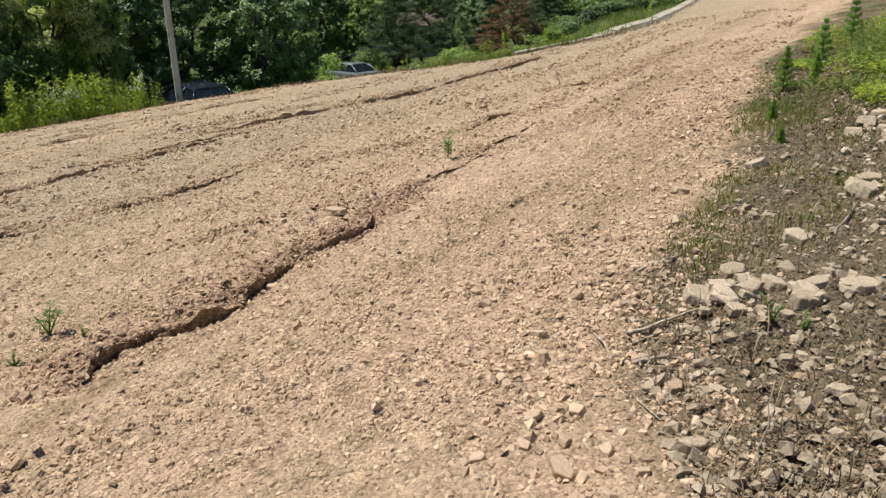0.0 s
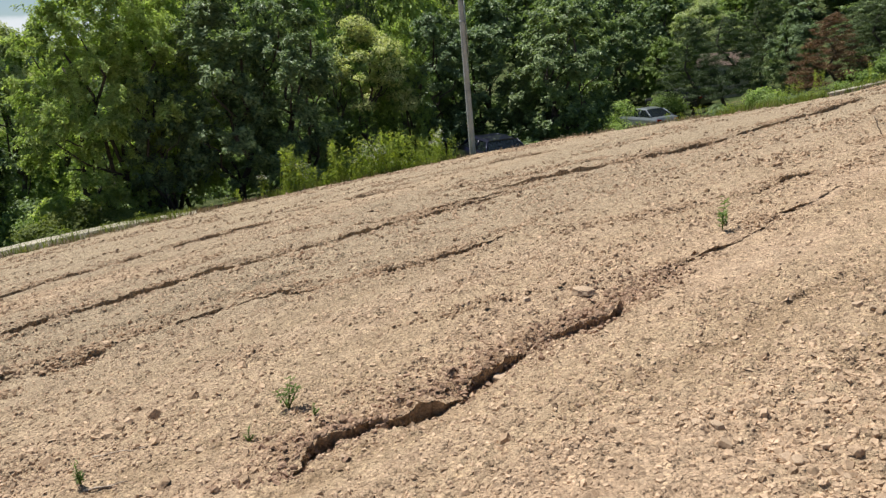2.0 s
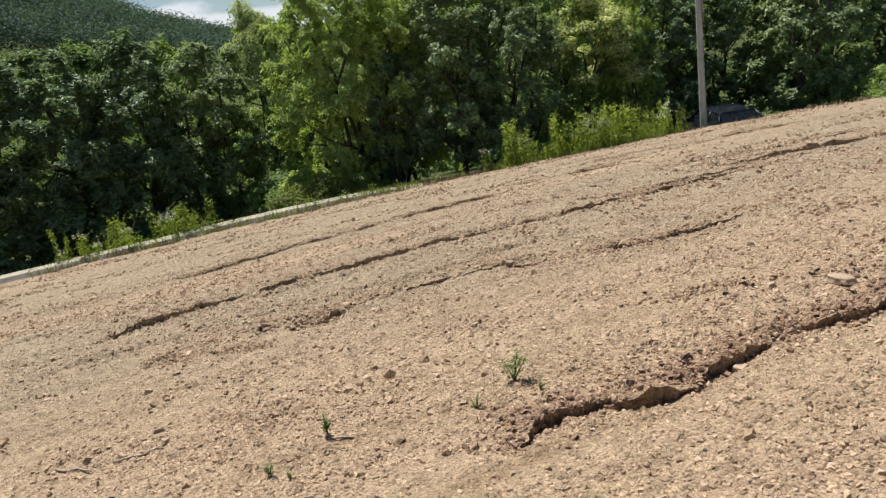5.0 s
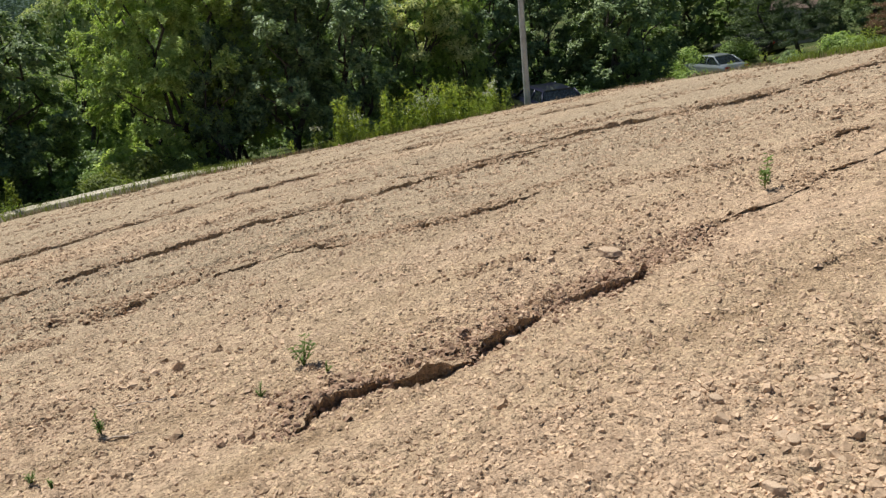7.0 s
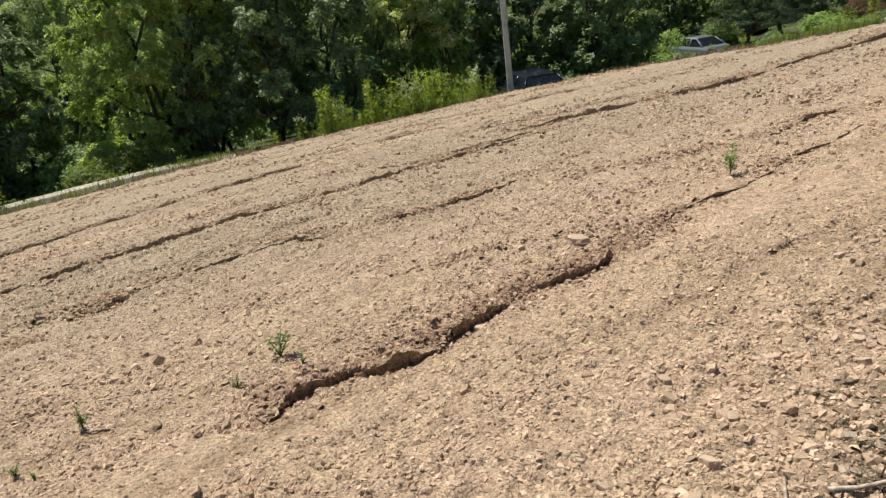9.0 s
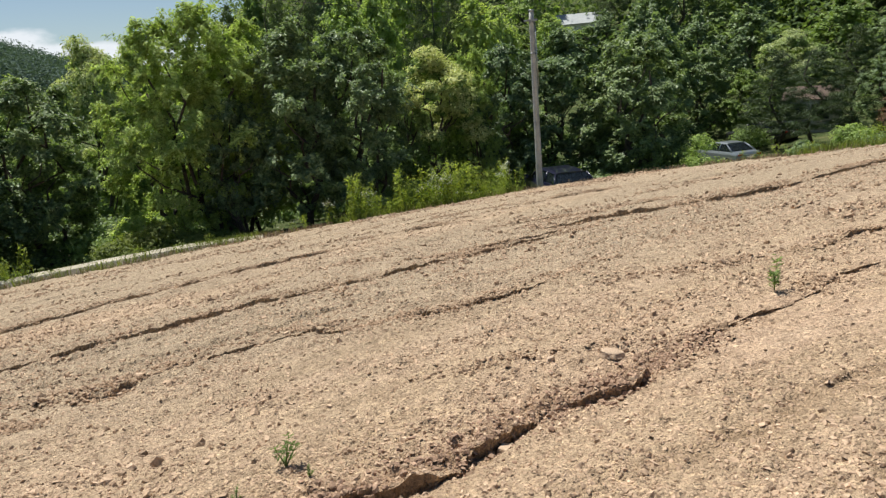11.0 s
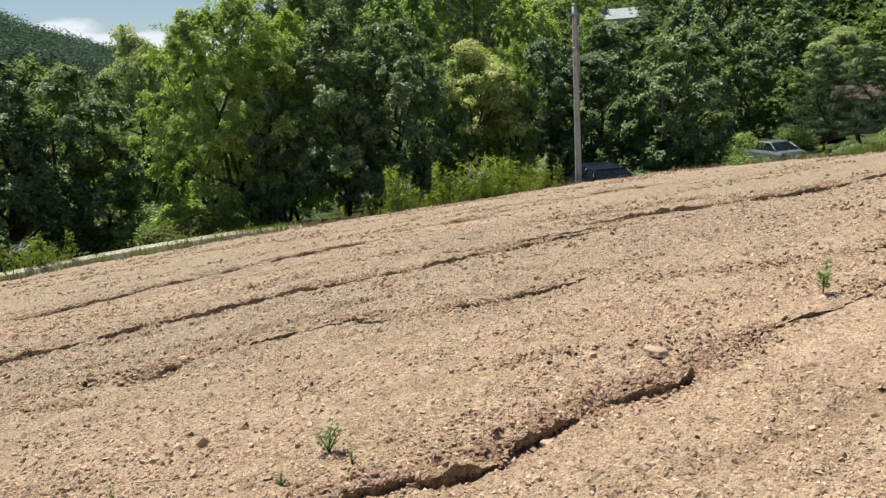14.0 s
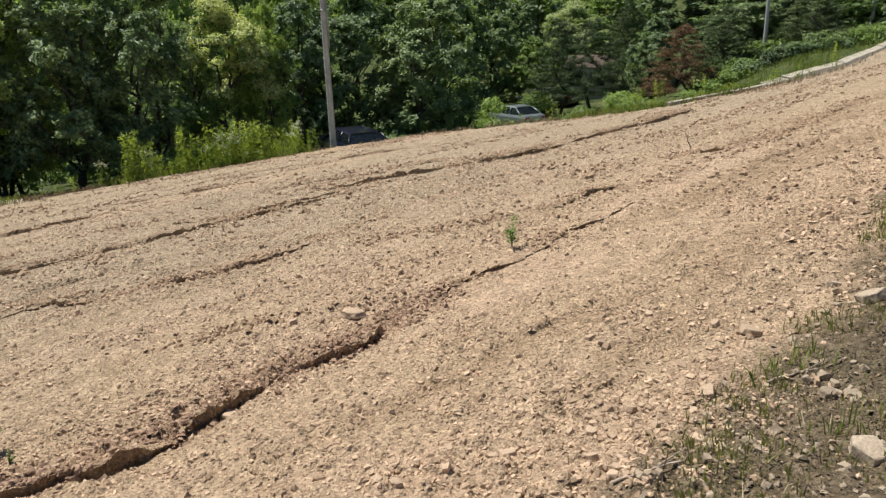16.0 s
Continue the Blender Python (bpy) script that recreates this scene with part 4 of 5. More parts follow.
# ---------- trees ----------
def crown_leaves(blobs, count, length, width, gen, up=0.9, droop=0.3, shell=0.6, flat=0.5, sprays=0):
    """Leaves over the skins of many rounded clumps, or along sprays that reach out of the clumps."""
    blobs = np.array(blobs)
    weight = blobs[:, 3] ** 2
    if sprays:
        total = len(blobs) * sprays
        own = gen.choice(len(blobs), total, p=weight / weight.sum())
        d = gen.normal(size=(total, 3))
        d /= np.linalg.norm(d, axis=1)[:, None]
        out = blobs[own, :3] * np.array([1, 1, 0]) / (np.linalg.norm(blobs[own, :2], axis=1)[:, None] + 0.6)
        d = d + out * 0.55 + np.array([0, 0, 0.25])
        d /= np.linalg.norm(d, axis=1)[:, None]
        reach = blobs[own, 3] * gen.lognormal(0.0, 0.32, total)
        pick = gen.integers(0, total, count)
        t = gen.random(count) ** 0.6
        tip = d[pick] * (reach[pick] * t)[:, None] * np.array([1.0, 1.0, 0.75])
        tip[:, 2] -= droop * 0.22 * reach[pick] * t * t
        c = blobs[own[pick], :3] + tip + gen.normal(0, length * 0.33, (count, 3))
        n = d[pick] * 0.4 + out[pick] * 0.5 + gen.normal(0, 0.36, (count, 3)) + np.array([0, 0, up])
        return leaf_arrays(c, n, length, width, gen, 0.25, droop)
    pick = gen.choice(len(blobs), count, p=weight / weight.sum())
    d = gen.normal(size=(count, 3))
    d /= np.linalg.norm(d, axis=1)[:, None]
    rr = blobs[pick, 3] * (shell + (1.08 - shell) * gen.random(count) ** 0.6) * (1 + 0.22 * gen.normal(size=count))
    c = blobs[pick, :3] + d * rr[:, None] * np.array([1.0, 1.0, flat])
    n = d * 0.8 + gen.normal(0, 0.4, (count, 3)) + np.array([0, 0, up])
    return leaf_arrays(c, n, length, width, gen, 0.25, droop)


def limb_path(a, b, gen, sag=0.0, n=5, crook=0.06):
    a, b = np.array(a, float), np.array(b, float)
    t = np.linspace(0, 1, n)[:, None]
    p = a + (b - a) * t
    wob = gen.normal(0, crook * np.linalg.norm(b - a), (n, 3))
    wob[0] = wob[-1] = 0
    p = p + wob
    p[:, 2] += sag * np.sin(t[:, 0] * math.pi)
    return p


def broadleaf(name, seed, material, label, count=20000, leaf=(0.17, 0.085), blobs_n=46, low=1.0, shape="round", blossom=None, droop=0.3):
    """A tree eight metres high and six wide: trunk, limbs and a crown of leaf clumps."""
    gen = np.random.default_rng(seed)
    root = tagged(new(name), label, "tree", "trees of the wood edge")
    trunks = 3 if shape == "multi" else 1
    tops = []
    for k in range(trunks):
        foot = (gen.normal(0, 0.25) * (trunks > 1), gen.normal(0, 0.25) * (trunks > 1), -0.4)
        head = (gen.normal(0, 0.7), gen.normal(0, 0.7), gen.uniform(5.4, 6.6))
        p = limb_path(foot, head, gen, n=7)
        tube("trunk", p, np.linspace(0.17 if trunks == 1 else 0.11, 0.04, 7), M_BARK, root, 9)
        tops.append(p)
    blobs = []
    for i in range(blobs_n):
        u = (i + 0.5) / blobs_n
        z = low + (7.5 - low) * u
        w = {"round": math.sin(min(1, (z - low + 1.3) / 7.6) * math.pi) ** 0.55, "multi": math.sin(min(1, (z - low + 1.0) / 7.9) * math.pi) ** 0.6, "cone": max(0.12, 1 - u) ** 0.8}[shape] * 2.5
        a, q = gen.uniform(0, 2 * math.pi), math.sqrt(gen.uniform(0.12, 1))
        r = gen.uniform(0.3, 0.8) * (1.05 if shape == "round" else 0.9)
        blobs.append((math.cos(a) * w * q, math.sin(a) * w * q, z + gen.normal(0, 0.2), r))
    for i in gen.choice(blobs_n, 9, replace=False):
        b = blobs[i]
        p = tops[i % trunks]
        j = min(5, max(1, int(b[2] / 8 * 7) - 1))
        tube("limb", limb_path(p[j], b[:3], gen, -0.1), np.linspace(0.06, 0.015, 5), M_BARK, root, 6)
    v, f = crown_leaves(blobs, count, leaf[0], leaf[1], gen, droop=droop, sprays=9)
    child("crown", np_mesh("crown", v, f, material), root)
    if blossom:
        tips = [b for b in blobs if b[2] > 3.2]
        v, f = crown_leaves([(b[0] * 1.06, b[1] * 1.06, b[2] + b[3] * 0.35, b[3] * 0.85) for b in tips], int(count * 0.9), leaf[0] * 1.0, leaf[1] * 0.7, gen, shell=0.95)
        child("blossom", np_mesh("blossom", v, f, blossom), root, "cream tassels of blossom")
    return root


def conifer(name, seed, material, label, count=15000, bare=0.16):
    """A pine eight metres high: a straight trunk with tiers of needle sprays."""
    gen = np.random.default_rng(seed)
    root = tagged(new(name), label, "tree", "trees of the wood edge")
    p = limb_path((0, 0, -0.4), (gen.normal(0, 0.2), gen.normal(0, 0.2), 7.9), gen, n=7)
    tube("trunk", p, np.linspace(0.14, 0.02, 7), M_BARK, root, 8)
    blobs = []
    for i in range(60):
        u = bare + (1 - bare) * (i + 0.5) / 60
        a = i * 2.4 + gen.normal(0, 0.3)
        w = (1.02 - u) ** 0.75 * 2.7 + 0.12
        tip = np.array([math.cos(a) * w, math.sin(a) * w, 7.9 * u + 0.12 * w])
        if i % 5 == 0:
            tube("limb", limb_path((0, 0, 7.9 * u - 0.25), tip, gen, -0.05), np.linspace(0.035, 0.01, 5), M_BARK, root, 5)
        for s in (0.45, 0.75, 1.0):
            q = tip * np.array([s, s, 1])
            blobs.append((q[0] + gen.normal(0, 0.12), q[1] + gen.normal(0, 0.12), q[2] + gen.normal(0, 0.08), 0.22 + 0.30 * (1 - u)))
    v, f = crown_leaves(blobs, count, 0.26, 0.035, gen, up=0.2, droop=-0.2, shell=0.1)
    child("crown", np_mesh("crown", v, f, material), root)
    return root


def place_tree(proto, az, dist, top_el, rad, turn=None, used=set()):
    x, y = polar(az, dist)
    z = float(land(np.array([x]), np.array([y]))[0])
    tall = 1.67 + dist * math.tan(radians(top_el - 0.65)) - z
    m = pose(x, y, z, 0, 0, random.uniform(0, 360) if turn is None else turn) @ Matrix.Diagonal((rad / 3.0, rad / 3.0, tall / 8.0, 1))
    if proto.name not in used:
        used.add(proto.name)
        proto.matrix_basis = m
        return proto
    keep, proto.scale = tuple(proto.scale), (1, 1, 1)
    ob = copy_thing(proto, m)
    proto.scale = keep
    return ob


T_DARK = broadleaf("broadleaf_tree", 1, M_LEAF_DARK, "dense dark-green broadleaf tree at the wood edge", 27000, (0.20, 0.10), 110, 0.9)
T_DARK2 = broadleaf("broadleaf_tree", 2, M_LEAF_DARK, "spreading dark-green cherry-like tree with drooping leaves", 27000, (0.22, 0.10), 100, 1.2, "multi", droop=0.9)
T_BRIGHT = broadleaf("willow_tree", 3, M_LEAF_BRIGHT, "tall light-green willow with fine leaves", 32000, (0.17, 0.068), 120, 0.8, "multi", droop=0.8)
T_MID = broadleaf("broadleaf_tree", 4, M_LEAF_MID, "mid-green broadleaf tree in the wood", 18000, (0.22, 0.11), 80, 0.8)
T_CHESTNUT = broadleaf("chestnut_tree", 5, M_LEAF_MID, "chestnut tree in cream blossom", 14000, (0.22, 0.10), 70, 1.0, "round", M_BLOSSOM)
T_PINE = conifer("pine_tree", 6, M_NEEDLE, "dark blue-green pine in the wood", 14000)
T_RUST = conifer("pine_tree", 7, M_RUST, "dead pine with rust-brown needles", 14000)
F_MID = broadleaf("broadleaf_tree", 14, M_LEAF_MID, "mid-green broadleaf tree on the wooded slope", 8500, (0.30, 0.17), 70, 0.8)
F_DARK = broadleaf("broadleaf_tree", 15, M_LEAF_DARK, "dark-green broadleaf tree on the wooded slope", 8500, (0.30, 0.17), 70, 0.8)
F_BRIGHT = broadleaf("broadleaf_tree", 16, M_LEAF_BRIGHT, "light-green broadleaf tree on the wooded slope", 8500, (0.28, 0.16), 70, 0.8)

for proto, az, dist, el, rad in [
    (T_DARK, 74.5, 30, 4.6, 3.4), (T_DARK2, 67.8, 30, 3.9, 3.2), (T_DARK, 62.5, 30, 3.7, 2.9), (T_DARK2, 57.5, 31, 2.9, 2.7), (T_DARK, 71, 36, 4.6, 3.2), (T_MID, 65, 37, 4.0, 3.2), (T_MID, 60, 38, 3.6, 3.0), (T_DARK, 79.5, 31, 4.8, 3.4),
    # T_DARK2 at 44.6 is added: its dark leaves stand for the willow's shaded foot
    (T_CHESTNUT, 53.7, 44, 5.0, 2.6), (T_MID, 50.5, 46, 4.6, 2.8), (T_BRIGHT, 48.8, 27.0, 6.2, 2.6), (T_BRIGHT, 45.8, 27.4, 7.1, 2.7), (T_BRIGHT, 43.4, 28.2, 5.8, 2.2), (T_DARK2, 44.6, 26.6, 0.4, 1.6),
    (T_DARK, 39.5, 26.8, 5.0, 2.6), (T_DARK2, 35.0, 27.5, 4.8, 2.4), (T_DARK2, 32.2, 31, 1.4, 1.6), (T_CHESTNUT, 29.2, 30.5, 2.6, 2.3), (T_BRIGHT, 26.2, 32, 2.3, 1.5),
    (T_DARK2, 23.6, 33.5, 2.6, 2.5), (T_DARK, 19.2, 36, 3.2, 3.2), (T_DARK2, 14.2, 33.5, 2.4, 2.8), (T_DARK, 33.4, 34, 3.0, 2.2), (T_MID, 23.5, 37, 1.2, 2.2), (T_DARK, 13.0, 39, 0.8, 2.0),
    # round and behind the parked car
    (T_DARK, 9.0, 60, 0.9, 3.0), (T_MID, 6.2, 58, -0.7, 2.2), (T_PINE, 4.4, 52, 0.4, 2.6), (T_PINE, 1.8, 50, 0.3, 2.8), (T_PINE, -0.6, 55, 1.6, 2.6), (T_DARK, -2.6, 52, 0.2, 2.3),
    (T_RUST, -4.6, 38.5, -0.2, 2.2), (T_PINE, -6.6, 45, 0.6, 2.5), (T_DARK, -7.8, 46, 1.8, 2.8), (T_DARK2, -11.4, 44.5, 2.2, 2.6), (T_MID, -13.8, 46, 2.0, 2.6), (T_DARK, -16.4, 49, 2.4, 3.0), (T_MID, -19.0, 50, 2.6, 3.2), (T_PINE, -22, 58, 1.6, 3.0), (T_MID, -26, 62, 2.0, 3.4),
    # on the bank above the high kerb
    (T_PINE, -7.4, 40, 0.9, 2.0), (T_DARK, -9.0, 44, 1.8, 2.3), (T_PINE, -12.9, 41, 2.2, 2.0), (T_PINE, -15.4, 50, 2.6, 2.4), (T_DARK2, -19.4, 43, 2.6, 2.4), (T_DARK, -22.5, 45, 2.8, 2.8),
    # the wooded slope behind
    (T_PINE, 43.5, 44, 6.6, 2.4), (T_PINE, 40.0, 42, 7.3, 2.6), (T_PINE, 37.6, 44, 6.9, 2.4), (F_BRIGHT, 35.3, 48, 7.4, 3.0), (F_BRIGHT, 33.0, 54, 7.2, 3.0), (T_PINE, 29.4, 48, 7.4, 2.8), (T_PINE, 27.2, 50, 6.9, 2.6), (F_BRIGHT, 25.4, 50, 6.2, 3.0), (F_BRIGHT, 24.0, 58, 5.4, 3.0),
    (F_DARK, 13.4, 58, 4.6, 3.2), (F_DARK, 12.4, 54, 3.6, 3.2), (F_DARK, 9.4, 66, 3.4, 3.2), (F_DARK, 6.2, 68, 3.6, 3.4), (T_CHESTNUT, 3.4, 64, 1.6, 3.0), (F_MID, 0.4, 70, 3.4, 3.4), (F_DARK, -3.4, 68, 3.0, 3.4), (F_DARK, -6.4, 70, 3.2, 3.6), (F_DARK, -10, 70, 3.4, 3.6), (F_DARK, -14, 72, 3.6, 3.8), (F_DARK, -18, 74, 4.0, 4.0),
    (F_BRIGHT, 18.8, 90, 3.3, 3.0), (F_MID, 17.4, 90, 3.1, 3.0), (F_BRIGHT, 20.0, 89, 4.4, 2.6), (F_DARK, 16.1, 89, 4.2, 2.6),
    (F_MID, 41.6, 60, 7.6, 3.6), (F_DARK, 36.6, 62, 8.6, 3.8), (F_BRIGHT, 31.4, 62, 9.0, 4.0), (F_BRIGHT, 27.5, 66, 8.6, 4.0), (F_BRIGHT, 21.4, 98, 8.0, 4.4), (T_PINE, 15.4, 98, 7.6, 3.6), (F_DARK, 11.0, 82, 7.0, 4.2), (F_DARK, 7.0, 84, 6.8, 4.2), (F_MID, 2.6, 86, 6.4, 4.2), (F_DARK, -2, 86, 6.4, 4.2),
]:
    place_tree(proto, az, dist, el, rad)

# far woods on the slopes: crowns too many to count
def far_woods(name, az0, az1, r0, r1, n, leaves, crown, leaf, label, mat=M_FAR):
    az, r = rng.uniform(az0, az1, n), r0 * (r1 / r0) ** rng.random(n)
    x, y = -np.sin(np.radians(az)) * r, np.cos(np.radians(az)) * r
    keep = ~((az > 14.5) & (az < 21.5) & (r < 100))
    x, y, n = x[keep], y[keep], int(keep.sum())
    z = land(x, y)
    blobs = np.stack([x, y, z + crown * 0.8, np.full(n, 1.0) * crown * rng.uniform(0.6, 1.1, n)], 1)
    v, f = crown_leaves(blobs, n * leaves, leaf, leaf * 0.7, rng, up=0.8, shell=0.8, flat=0.9)
    tagged(new(name, np_mesh(name, v, f, mat)), label, "woods", kind="stuff")


far_woods("hill_woods", -40, 50, 74, 170, 900, 70, 3.2, 0.75, "dense mixed woods covering the slope behind the field")
far_woods("mountain_woods", 50, 80, 260, 520, 1300, 70, 5.2, 1.15, "dark green woods covering the distant mountain, with haze painted into their bluish leaves", M_FAR_HAZED)
far_woods("valley_woods", 46, 100, 60, 200, 420, 60, 3.0, 0.7, "trees of the valley floor beyond the wood edge")


def bush(name, seed, material, label, x, y, wide, tall, count, leaf):
    gen = np.random.default_rng(seed)
    root = tagged(new(name), label, "shrub", "shrubs of the field edge")
    root.matrix_basis = pose(x, y, top1(x, y), 0, 0, gen.uniform(0, 360))
    blobs = []
    for i in range(16):
        a, q = gen.uniform(0, 2 * math.pi), math.sqrt(gen.random())
        blobs.append((math.cos(a) * q * wide * 0.4, math.sin(a) * q * wide * 0.4, tall * gen.uniform(0.25, 0.85) * (1 - 0.35 * q), wide * gen.uniform(0.12, 0.22)))
    for i in range(6):
        b = blobs[i]
        tube("stem", limb_path((0, 0, -0.1), b[:3], gen), np.linspace(0.03, 0.008, 5), M_BARK, root, 5)
    v, f = crown_leaves(blobs, count, leaf, leaf * 0.5, gen)
    child("foliage", np_mesh("foliage", v, f, material), root)
    return root


for i, (az, dist, wide, tall, mat, lab) in enumerate([
    (9.5, 43, 2.8, 2.9, M_LEAF_BRIGHT, "light-green shrub beside the parked silver car"), (8.7, 52, 2.6, 1.7, M_LEAF_MID, "rounded green shrub behind the parked cars"), (5.4, 54, 3.4, 1.9, M_LEAF_MID, "rounded green shrub behind the parked cars"),
    (-0.6, 41, 2.6, 2.1, M_LEAF_BRIGHT, "bright green shrub below the pines"), (2.6, 42, 2.0, 1.6, M_LEAF_DARK, "dark shrub at the foot of the pines"), (-6.8, 44, 2.2, 1.2, M_LEAF_MID, "low green shrub at the wood's foot"), (-10.8, 41, 1.8, 1.1, M_LEAF_MID, "low green shrub by the power pole"),
    (51.5, 27, 2.4, 1.7, M_LEAF_BRIGHT, "light-green arching shrub below the willow"), (54.5, 27.5, 2.0, 1.3, M_LEAF_MID, "low green shrub beyond the kerb"), (31, 27, 2.0, 1.9, M_LEAF_MID, "green shrub among the tall weeds"), (34, 26.5, 1.8, 1.5, M_LEAF_DARK, "dark shrub among the tall weeds"), (16.2, 31, 1.6, 1.3, M_LEAF_DARK, "dark shrub in the shade of the trees"), (13.2, 33, 1.8, 1.6, M_LEAF_DARK, "dark shrub in the shade of the trees"),
]):
    x, y = polar(az, dist)
    bush("shrub", 100 + i, mat, lab, x, y, wide, tall, 3200, 0.17)


for i, (az, dist, wide, tall) in enumerate([(52.8, 24.2, 2.0, 0.9), (50.6, 24.6, 2.4, 1.2), (48.6, 24.4, 1.8, 0.8), (46.8, 24.6, 1.6, 0.6)]):
    x, y = polar(az, dist)
    bush("shrub", 150 + i, M_GRASS, "sunlit yellow-green arching shrub beyond the kerb", x, y, wide, tall, 2600, 0.12)


# added shrubs whose dark leaves fill in the deep shade under the trees
for i in range(46):
    az = random.uniform(31, 82) if i < 36 else random.uniform(12, 19)
    x, y = polar(az, random.uniform(29, 34) + (2 if az < 40 else 0))
    size = random.uniform(1.6, 2.6)
    bush("shrub", 800 + i, random.choice((M_LEAF_DARK, M_LEAF_DARK, M_LEAF_MID)), "dark green shrub added to fill in the deep shade beneath the trees", x, y, size * 1.4, size * 0.8, 1500, 0.19)
# shrubs of the bank; their mostly dark leaves paint in shade at the trees' feet
for i in range(48):
    az = random.uniform(-23, -1)
    lo = 33 + 0.55 * max(0, -az - 4)
    x, y = polar(az, random.uniform(lo, lo + 6))
    size = random.uniform(0.7, 1.7)
    bush("shrub", 700 + i, random.choice((M_LEAF_DARK, M_LEAF_DARK, M_LEAF_MID, M_NEEDLE)), "rough shrub on the bank above the kerb, leaves darkened for the trees' shade", x, y, size * 1.3, size * 0.75, 1100, 0.15)


# ---------- weeds and grass ----------
def weed(seed, tall, label, flower=False):
    gen = np.random.default_rng(seed)
    root = tagged(new("tall_weed"), label, "weed", "tall weeds along the field edge")
    for s in range(3):
        foot = np.array([gen.normal(0, 0.16), gen.normal(0, 0.16), -0.05])
        head = foot + np.array([gen.normal(0, 0.10), gen.normal(0, 0.10), tall * gen.uniform(0.75, 1.0)])
        p = limb_path(foot, head, gen)
        tube("stem", p, np.linspace(0.012, 0.004, 5), M_WEED, root, 4)
        n = 30
        u = gen.uniform(0.12, 1.0, n)
        c = foot + (head - foot) * u[:, None] + gen.normal(0, 0.042, (n, 3)) * np.array([1, 1, 0.3])
        nn = gen.normal(0, 0.6, (n, 3)) + np.array([0, 0, 1.0])
        v, f = leaf_arrays(c, nn, 0.13, 0.032, gen, 0.2)
        child("leaves", np_mesh("leaves", v, f, M_WEED), root)
        if flower:
            n = 26
            c = head + gen.normal(0, 0.06, (n, 3))
            v, f = leaf_arrays(c, gen.normal(0, 0.5, (n, 3)) + np.array([0, 0, 1.0]), 0.04, 0.04, gen)
            tagged(child("flower_head", np_mesh("flower_head", v, f, M_WHITE_FLOWER), root), "small white flower heads", kind="stuff")
    return root


WEEDS = [weed(200, 1.5, "tall bright-green leafy weed at the field edge"), weed(201, 1.15, "tall green weed with white flower heads", True), weed(202, 0.9, "leafy green weed at the field edge"), weed(203, 1.65, "tall bright-green leafy weed at the field edge")]
weed_used = set()


def set_weed(i, x, y, size=1.0):
    m = pose(x, y, top1(x, y), random.uniform(-4, 4), random.uniform(-4, 4), random.uniform(0, 360)) @ Matrix.Scale(size, 4)
    if i not in weed_used:
        weed_used.add(i)
        WEEDS[i].matrix_basis = m
        return
    keep, WEEDS[i].scale = tuple(WEEDS[i].scale), (1, 1, 1)
    copy_thing(WEEDS[i], m)
    WEEDS[i].scale = keep


def edge_at(az, beyond):
    """A place a little beyond the field's edge at an azimuth."""
    d = np.arange(5.0, 60.0, 0.1)
    x, y = 0.5 - math.sin(radians(az)) * d, 0.8 + math.cos(radians(az)) * d
    dist, side, _ = along(x, y, EDGE)
    past = np.flatnonzero(dist * side >= beyond)
    k = past[0] if len(past) else len(d) - 1
    return float(x[k]), float(y[k])


for az0, az1, n, kinds, size in [(36.5, 27.5, 50, (0, 0, 1, 2, 3), 1.0), (30.0, 22.8, 46, (0, 3, 1, 2, 3), 1.0), (36.5, 22.8, 40, (2,), 0.5), (70, 58.5, 60, (0, 3, 2, 2, 1), 0.8), (42, 37, 8, (1, 2), 0.6), (54, 46, 10, (2,), 0.5), (6.5, -1, 16, (2,), 0.5), (-1, -9, 34, (2, 0), 0.5), (-9, -19, 16, (2, 0), 0.5)]:
    for _ in range(n):
        x, y = edge_at(random.uniform(az0, az1), abs(random.gauss(0.5, 0.6)) + 0.15)
        set_weed(random.choice(kinds), x, y, size * random.uniform(0.35, 1.2))


def grass_sheet(name, x, y, tall, material, label, width=0.012):
    n = len(x)
    z = top(x, y)
    a = rng.uniform(0, 2 * math.pi, n)
    h = tall * rng.uniform(0.5, 1.3, n)
    lean = rng.normal(0, 0.35, (n, 2)) * h[:, None]
    w = width * rng.uniform(0.6, 1.4, n)
    b0 = np.stack([x - np.cos(a) * w, y - np.sin(a) * w, z - 0.02], 1)
    b1 = np.stack([x + np.cos(a) * w, y + np.sin(a) * w, z - 0.02], 1)
    mid = np.stack([x + lean[:, 0] * 0.4, y + lean[:, 1] * 0.4, z + h * 0.6], 1)
    m0, m1 = mid - (b1 - b0) * 0.35, mid + (b1 - b0) * 0.35
    tip = np.stack([x + lean[:, 0], y + lean[:, 1], z + h], 1)
    v = np.stack([b0, b1, m1, m0, tip], 1).reshape(-1, 3)
    k = np.arange(n)[:, None] * 5
    f = np.concatenate([k + np.array([[0, 1, 2]]), k + np.array([[0, 2, 3]]), k + np.array([[3, 2, 4]])])
    return tagged(new(name, np_mesh(name, v, f, material)), label, "grass", kind="stuff")


def edge_tufts(spans):
    pts = []
    for az0, az1, n in spans:
        pts += [edge_at(random.uniform(az0, az1), abs(random.gauss(0, 1.3)) + 0.05) for _ in range(n)]
    pts = np.array(pts)
    return np.repeat(pts, 16, 0) + rng.normal(0, 0.14, (len(pts) * 16, 2))


tuft = edge_tufts([(-22, -13, 60), (-13, -8, 160), (-8, 3, 260), (23, 38, 260), (44, 72, 800)])
bank = np.array([edge_at(random.uniform(-24, -3), random.uniform(0.8, 8)) for _ in range(1200)])
